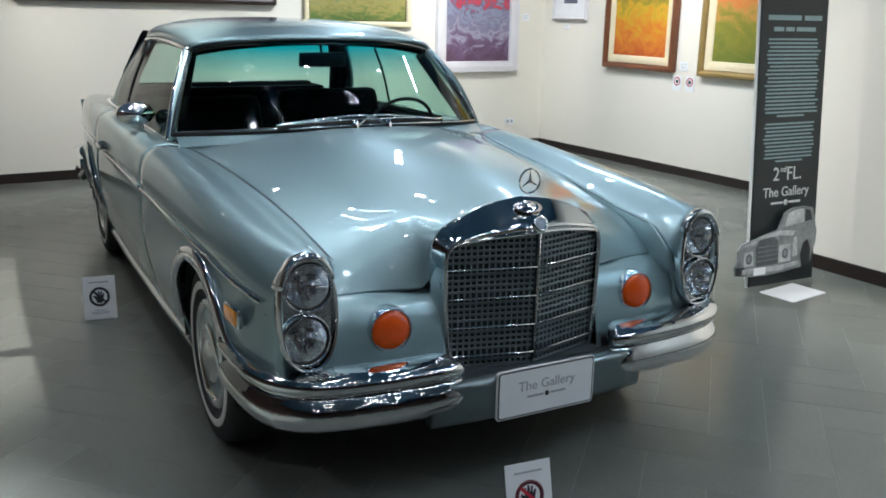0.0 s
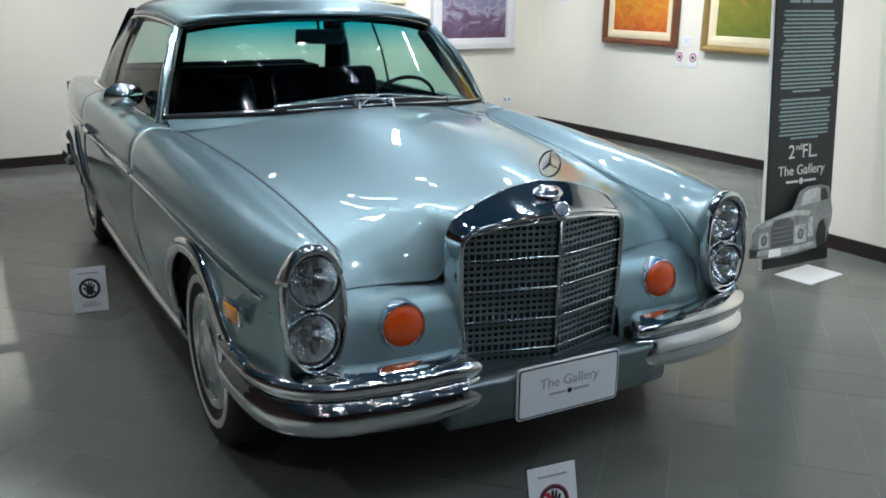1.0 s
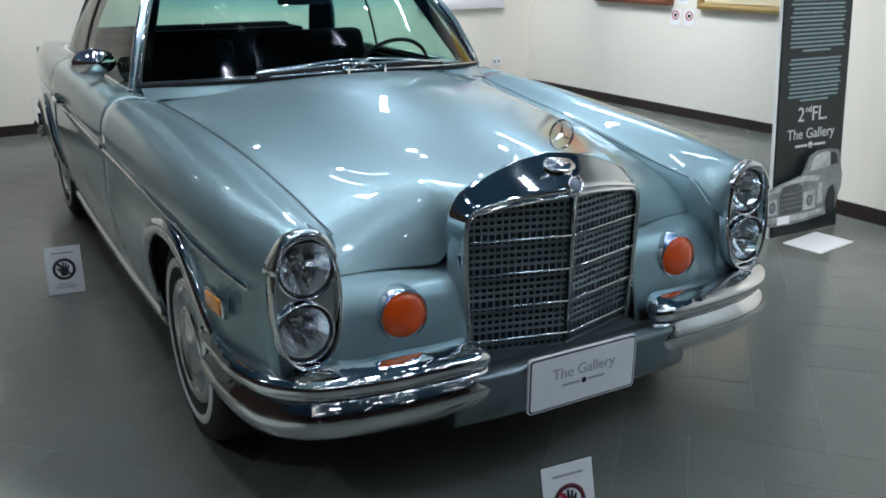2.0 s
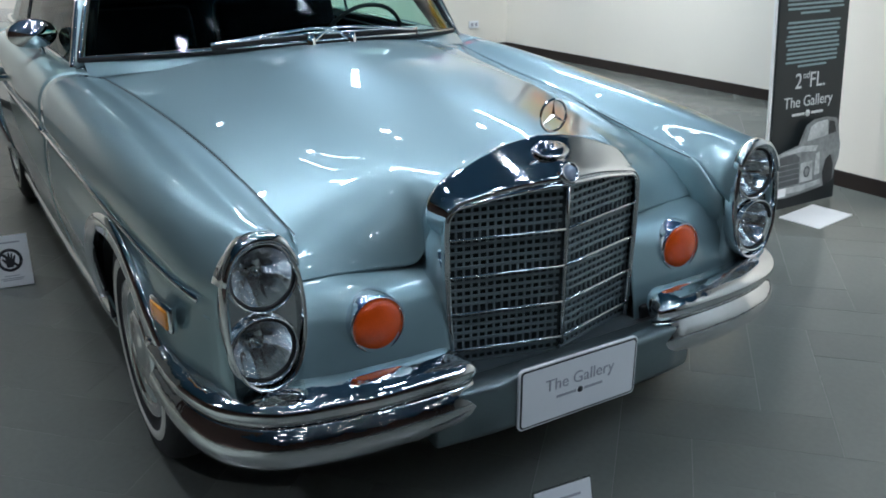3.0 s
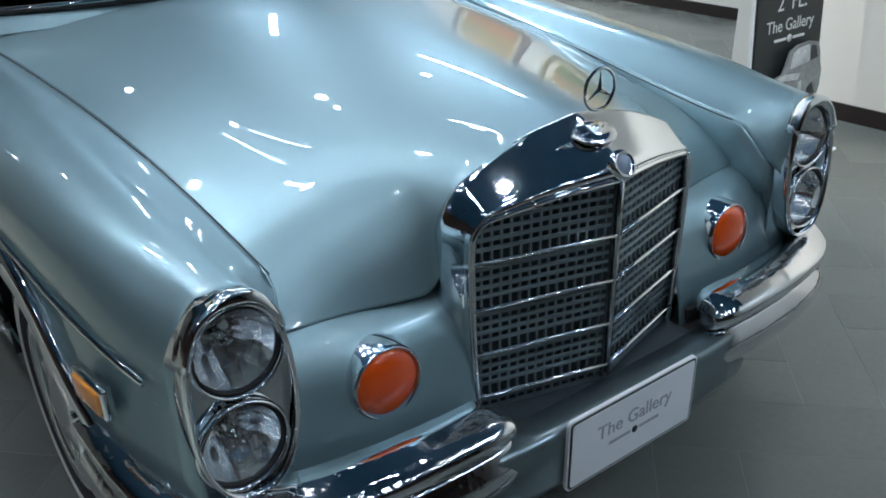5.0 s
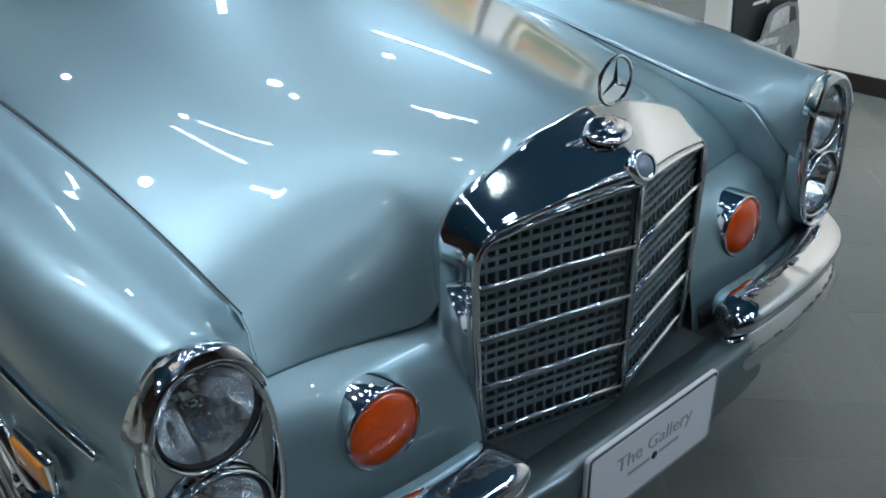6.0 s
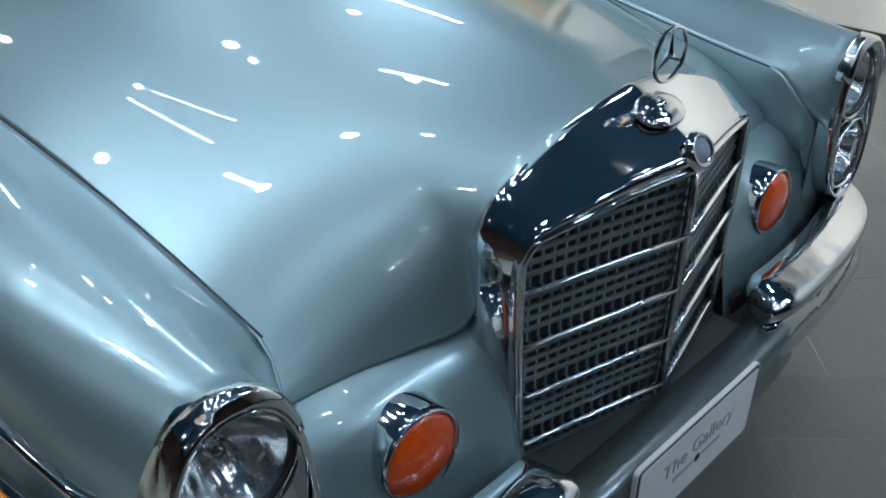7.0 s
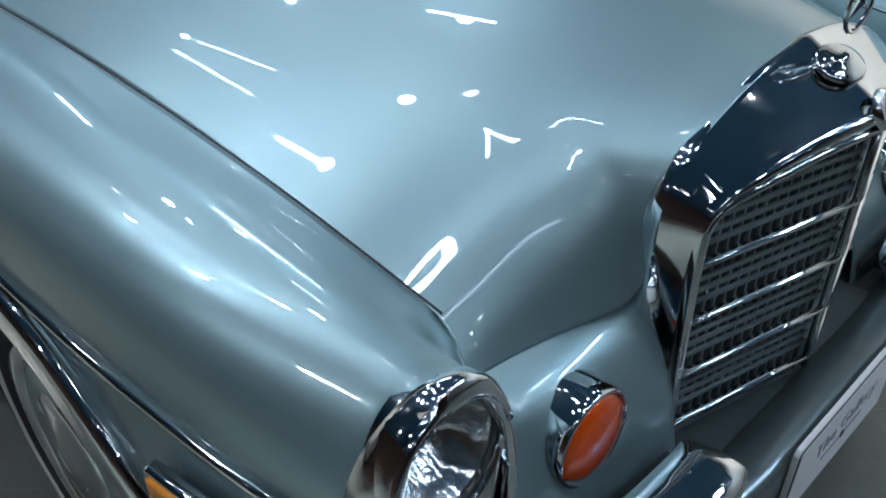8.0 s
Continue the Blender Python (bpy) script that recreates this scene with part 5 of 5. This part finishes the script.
# rear window, boot, tail
rows = []
for k in range(9):
    v = k / 8
    row = []
    for u in US:
        b = Vector((0.715 * u, 3.17 - 0.30 * u * u, 0.958 - 0.03 * u * u))
        t = Vector((0.572 * u, 2.615 - 0.14 * u * u, 1.350 - 0.065 * abs(u) ** 2.5))
        row.append(b.lerp(t, v) + Vector((0, 0.03 * math.sin(math.pi * v), 0.02 * math.sin(math.pi * v))))
    rows.append(row)
rw = part("rear_window", sheet(rows, (0, 2.2, 1.0)), WINDOW, car, "clear curved rear window")
rw.visible_shadow = False
edge = [rows[0][j] for j in range(41)] + [rows[i][40] for i in range(1, 9)] + [rows[8][j] for j in range(39, -1, -1)] + [rows[i][0] for i in range(7, 0, -1)]
part("rear_window_seal", sweep(edge, ring_section(0.012, 8), up=(0, 0.6, 0.8), closed=True), CHROME, rw)
BZ = smooth_curve([(3.02, 0.955), (3.3, 0.945), (3.6, 0.918), (3.9, 0.865), (3.98, 0.84)])
rows = []
for y in np.linspace(2.96, 3.97, 24):
    rows.append([(u * (SX(y) - 0.003), y, SZ(y) + (BZ(y) - SZ(y)) * (1 - abs(u) ** 2.2)) for u in np.linspace(-1, 1, 25)])
thicken(part("boot_lid", sheet(rows, (0, 3.4, 0.5)), PAINT, car), 0.005)
rows = []
for k in range(13):
    v = k / 12
    rows.append([(u * (0.80 - 0.02 * v), 3.965 + 0.04 * math.sin(math.pi * v) * (1 - u * u * 0.6) - 0.03 * u**4, 0.85 - 0.02 * u * u - (0.85 - 0.34) * v) for u in np.linspace(-1, 1, 25)])
thicken(part("tail_panel", sheet(rows, (0, 3.0, 0.6)), PAINT, car), 0.005)
for s in (-1, 1):
    bm = box(s * 0.70 - 0.085, s * 0.70 + 0.085, 3.945, 4.0, 0.60, 0.72, 0.02)
    tl = part("tail_lamp", bm, CHROME, car, "wide tail lamp")
    part("tail_lens", box(s * 0.70 - 0.075, s * 0.70 + 0.075, 3.96, 4.008, 0.61, 0.71, 0.018), RED_LENS, tl, "red tail lens")
rear_path = smooth_path([(-0.885, 3.25, 0), (-0.885, 3.6, 0), (-0.86, 3.85, 0), (-0.76, 4.0, 0), (-0.5, 4.04, 0), (0, 4.05, 0), (0.5, 4.04, 0), (0.76, 4.0, 0), (0.86, 3.85, 0), (0.885, 3.6, 0), (0.885, 3.25, 0)], 6)
part("rear_bumper", sweep([p + Vector((0, 0, 0.44)) for p in rear_path], [(-0.02, -0.07), (0.02, -0.06), (0.03, -0.02), (0.012, 0.0), (0.03, 0.02), (0.02, 0.06), (-0.02, 0.07)]), CHROME, car, "chrome rear bumper")

# ---- inside ----
rows = []
for k in range(9):
    v = k / 8
    rows.append([(u * 0.70, COWL(u * 0.93) + 0.06 + (0.36 - 0.22 * u * u) * math.sin(math.pi / 2 * v), 0.955 - 0.03 * u * u + 0.02 * math.sin(math.pi * v) - 0.22 * v**4) for u in np.linspace(-1, 1, 25)])
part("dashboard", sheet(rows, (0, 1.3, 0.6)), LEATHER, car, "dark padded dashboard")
SWM = Matrix.Translation((0.45, 1.28, 0.885)) @ Matrix.Rotation(radians(-62), 4, "X")
sw = part("steering_wheel", sweep([SWM @ Vector((0.185 * math.cos(a), 0.185 * math.sin(a), 0)) for a in np.linspace(0, 2 * math.pi, 56, endpoint=False)], ring_section(0.009, 8), up=(0, 0.3, 1), closed=True), BLACK, car, "large thin-rimmed black steering wheel")
part("hub_pad", lathe([(0.0, 0.0), (0.05, -0.004), (0.065, -0.02), (0.06, -0.04)], SWM, 28), BLACK, sw)
for s in (-1, 1):
    part("spoke", sweep([SWM @ Vector((s * r, -0.01, -0.015 * (1 - r / 0.2))) for r in (0.05, 0.1, 0.15, 0.198)], ring_section(0.007, 6, 1.6, 0.8)), DULL, sw)
part("column", sweep([SWM @ Vector((0, 0, -0.03)), SWM @ Vector((0, 0, -0.4))], ring_section(0.03, 10), up=(1, 0, 0)), BLACK, sw)


def seat(cx, y, w, h, tilt):
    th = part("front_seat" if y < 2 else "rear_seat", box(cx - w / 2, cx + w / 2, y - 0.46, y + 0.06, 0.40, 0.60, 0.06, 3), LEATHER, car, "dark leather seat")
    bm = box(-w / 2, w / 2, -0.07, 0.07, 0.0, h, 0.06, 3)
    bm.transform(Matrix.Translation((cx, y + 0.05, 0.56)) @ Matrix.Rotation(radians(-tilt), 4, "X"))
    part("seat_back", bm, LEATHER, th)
    return th


seat(-0.36, 1.86, 0.60, 0.47, 22)
seat(0.36, 1.86, 0.60, 0.50, 22)
seat(0.0, 2.80, 1.18, 0.47, 20)
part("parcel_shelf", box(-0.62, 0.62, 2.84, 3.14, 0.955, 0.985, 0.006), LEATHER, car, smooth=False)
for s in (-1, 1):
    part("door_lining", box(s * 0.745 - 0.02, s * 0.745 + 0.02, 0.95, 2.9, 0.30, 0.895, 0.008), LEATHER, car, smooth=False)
bm = box(-0.115, 0.115, -0.014, 0.014, -0.034, 0.034, 0.012, 3)
bm.transform(Matrix.Translation((0.01, 1.205, 1.243)) @ Matrix.Rotation(radians(12), 4, "X"))
im = part("inside_mirror", bm, BLACK, car, "black inside mirror")
part("mirror_stalk", sweep([(0.01, 1.215, 1.27), (0.01, 1.235, 1.325)], ring_section(0.007, 8), up=(0, 1, 0)), DULL, im)
part("dash_card", box(0.52, 0.66, 1.02, 1.13, 0.955, 0.958), PAPER, car, "white card on the dashboard", smooth=False)

part("header_lining", sweep([head_pt(u) + Vector((0, 0.02, -0.014)) for u in np.linspace(-0.97, 0.97, 25)], ring_section(0.014, 8, 1.2, 1.0)), LEATHER, car, "black windscreen header lining")
for s in (-1, 1):
    part("pillar_lining", sweep([base_pt(s).lerp(head_pt(s), v) + Vector((-s * 0.024, 0.035, -0.01 - 0.01 * v)) for v in (0.0, 0.25, 0.5, 0.75, 1.0)], ring_section(0.024, 8, 1.0, 1.2), up=(0, 1, 0)), LEATHER, car)
    part("rear_pillar_lining", sweep([(s * 0.675, 2.74, 0.94), (s * 0.64, 2.62, 1.10), (s * 0.565, 2.46, 1.30)], ring_section(0.05, 8, 1.0, 1.5), up=(0, 1, 0)), LEATHER, car)

# ---- wipers, bonnet vents ----
def blade(points, name="wiper", arm=None):
    w = part(name, sweep(smooth_path(points, 6), [(-0.004, -0.012), (0.004, -0.012), (0.005, 0.004), (0.0, 0.008), (-0.005, 0.004)]), RUBBER, car, "black wiper blade with a chrome arm")
    part("blade_spine", sweep([p + Vector((0, 0, 0.010)) for p in smooth_path(points, 6)], ring_section(0.0045, 6)), CHROME, w)
    if arm:
        part("wiper_arm", sweep(smooth_path(arm, 6), ring_section(0.006, 8, 1.4, 0.8)), CHROME, w)
        part("pivot", lathe([(0.0, 0.03), (0.012, 0.028), (0.016, 0.01), (0.018, -0.01)], Matrix.Translation(arm[-1]), 20), CHROME, w)
    return w


def glass_pt(u, v, lift=0.012):
    return base_pt(u).lerp(head_pt(u), v) + Vector((0, -0.035 * math.sin(math.pi * v) * (1 - 0.5 * u * u) - lift, 0.018 * math.sin(math.pi * v) + lift))


blade([glass_pt(-0.52, 0.0), glass_pt(-0.34, 0.012), glass_pt(-0.15, 0.02), glass_pt(0.03, 0.025)], arm=[glass_pt(-0.52, 0.015, 0.016), glass_pt(-0.32, 0.04, 0.018), glass_pt(-0.08, 0.06, 0.020), glass_pt(0.03, 0.04, 0.018), glass_pt(0.10, -0.03, 0.01)])
blade([glass_pt(-0.02, 0.012), glass_pt(0.16, 0.018), glass_pt(0.34, 0.016), glass_pt(0.52, 0.006)], arm=[glass_pt(0.50, 0.012, 0.016), glass_pt(0.34, 0.03, 0.018), glass_pt(0.12, 0.055, 0.020), glass_pt(0.0, 0.05, 0.018), glass_pt(-0.10, -0.03, 0.01)])
rows = []
for k in range(6):
    v = k / 5
    rows.append([(0.735 * u, COWL(u * 0.95) - 0.045 + 0.075 * v, 0.987 + 0.006 * v - (0.055 + 0.02 * (1 - v)) * u * u - 0.012 * (1 - v)) for u in np.linspace(-1, 1, 33)])
part("cowl_panel", sheet(rows, (0, 0.8, 0.5)), PAINT, car)


# ---- floor tiles, laid in herringbone ----
def floor_tiles():
    """Long slate tiles in herringbone at 45 degrees; those round the car are single pieces."""
    W, K, GAP = 0.205, 3, 0.0009
    turn = Matrix.Rotation(radians(45), 4, "Z") @ Matrix.Translation((0.03, 0.3825 - 0.205 * 2, 0))
    floor = bpy.data.objects["floor"]
    back = ROOM.inverted() @ turn

    def brick(nx, ny):
        x1, y1, b, zt, zb = nx * W - GAP, ny * W - GAP, 0.0006, 0.0, -0.003
        vs, fs = [], []
        for ins, zz in ((0.0, zb), (0.0, zt - b * 0.5), (b, zt)):
            vs += [(GAP + ins, GAP + ins, zz), (x1 - ins, GAP + ins, zz), (x1 - ins, y1 - ins, zz), (GAP + ins, y1 - ins, zz)]
        for r in (0, 4):
            for k in range(4):
                fs.append((r + k, r + (k + 1) % 4, r + 4 + (k + 1) % 4, r + 4 + k))
        fs.append((8, 9, 10, 11))
        return vs, fs
    shapes = {True: brick(K, 1), False: brick(1, K)}
    data = {}
    for key, (vs, fs) in shapes.items():
        me = bpy.data.meshes.new("floor_tile")
        me.from_pydata(vs, [], fs)
        me.materials.append(TILE)
        data[key] = me
    near, far = [], []
    N = 46
    for y in range(-N, N):
        for x in range(-N, N):
            for flat_one in (True, False):
                if (x - y) % (2 * K) != (0 if flat_one else 2 * K - 1):
                    continue
                c = turn @ Vector(((x + (K / 2 if flat_one else 0.5)) * W, (y + (0.5 if flat_one else K / 2)) * W, 0))
                r = ROOM.inverted() @ c
                if not (P0 - 0.12 < r.x < P1 + 0.22 and Q0 - 0.12 < r.y < Q1 + 0.22):
                    continue
                d = min(math.hypot(c.x + 1.3, c.y - 0.6), math.hypot(c.x - 1.6, c.y + 0.6) + 0.3)
                (near if d < 1.75 else far).append((d, x, y, flat_one))
    near.sort()
    far += near[300:]
    rnd = random.Random(9)
    for d, x, y, k in near[:300]:
        ob = new("floor_tile", data[k])
        ob.parent = floor
        ob.matrix_local = back @ Matrix.Translation((x * W, y * W, rnd.uniform(-0.0003, 0.0002))) @ Matrix.Rotation(rnd.uniform(-0.001, 0.001), 4, "X")
    V, F = [], []
    for d, x, y, k in far:
        vs, fs = shapes[k]
        o = len(V)
        V += [back @ Vector((a + x * W, b + y * W, c)) for a, b, c in vs]
        F += [tuple(o + i for i in f) for f in fs]
    me = bpy.data.meshes.new("far_floor_tiles")
    me.from_pydata(V, [], F)
    me.materials.append(TILE_FAR)
    ob = tagged(new("far_floor_tiles", me), kind="stuff")
    ob.parent = floor


floor_tiles()
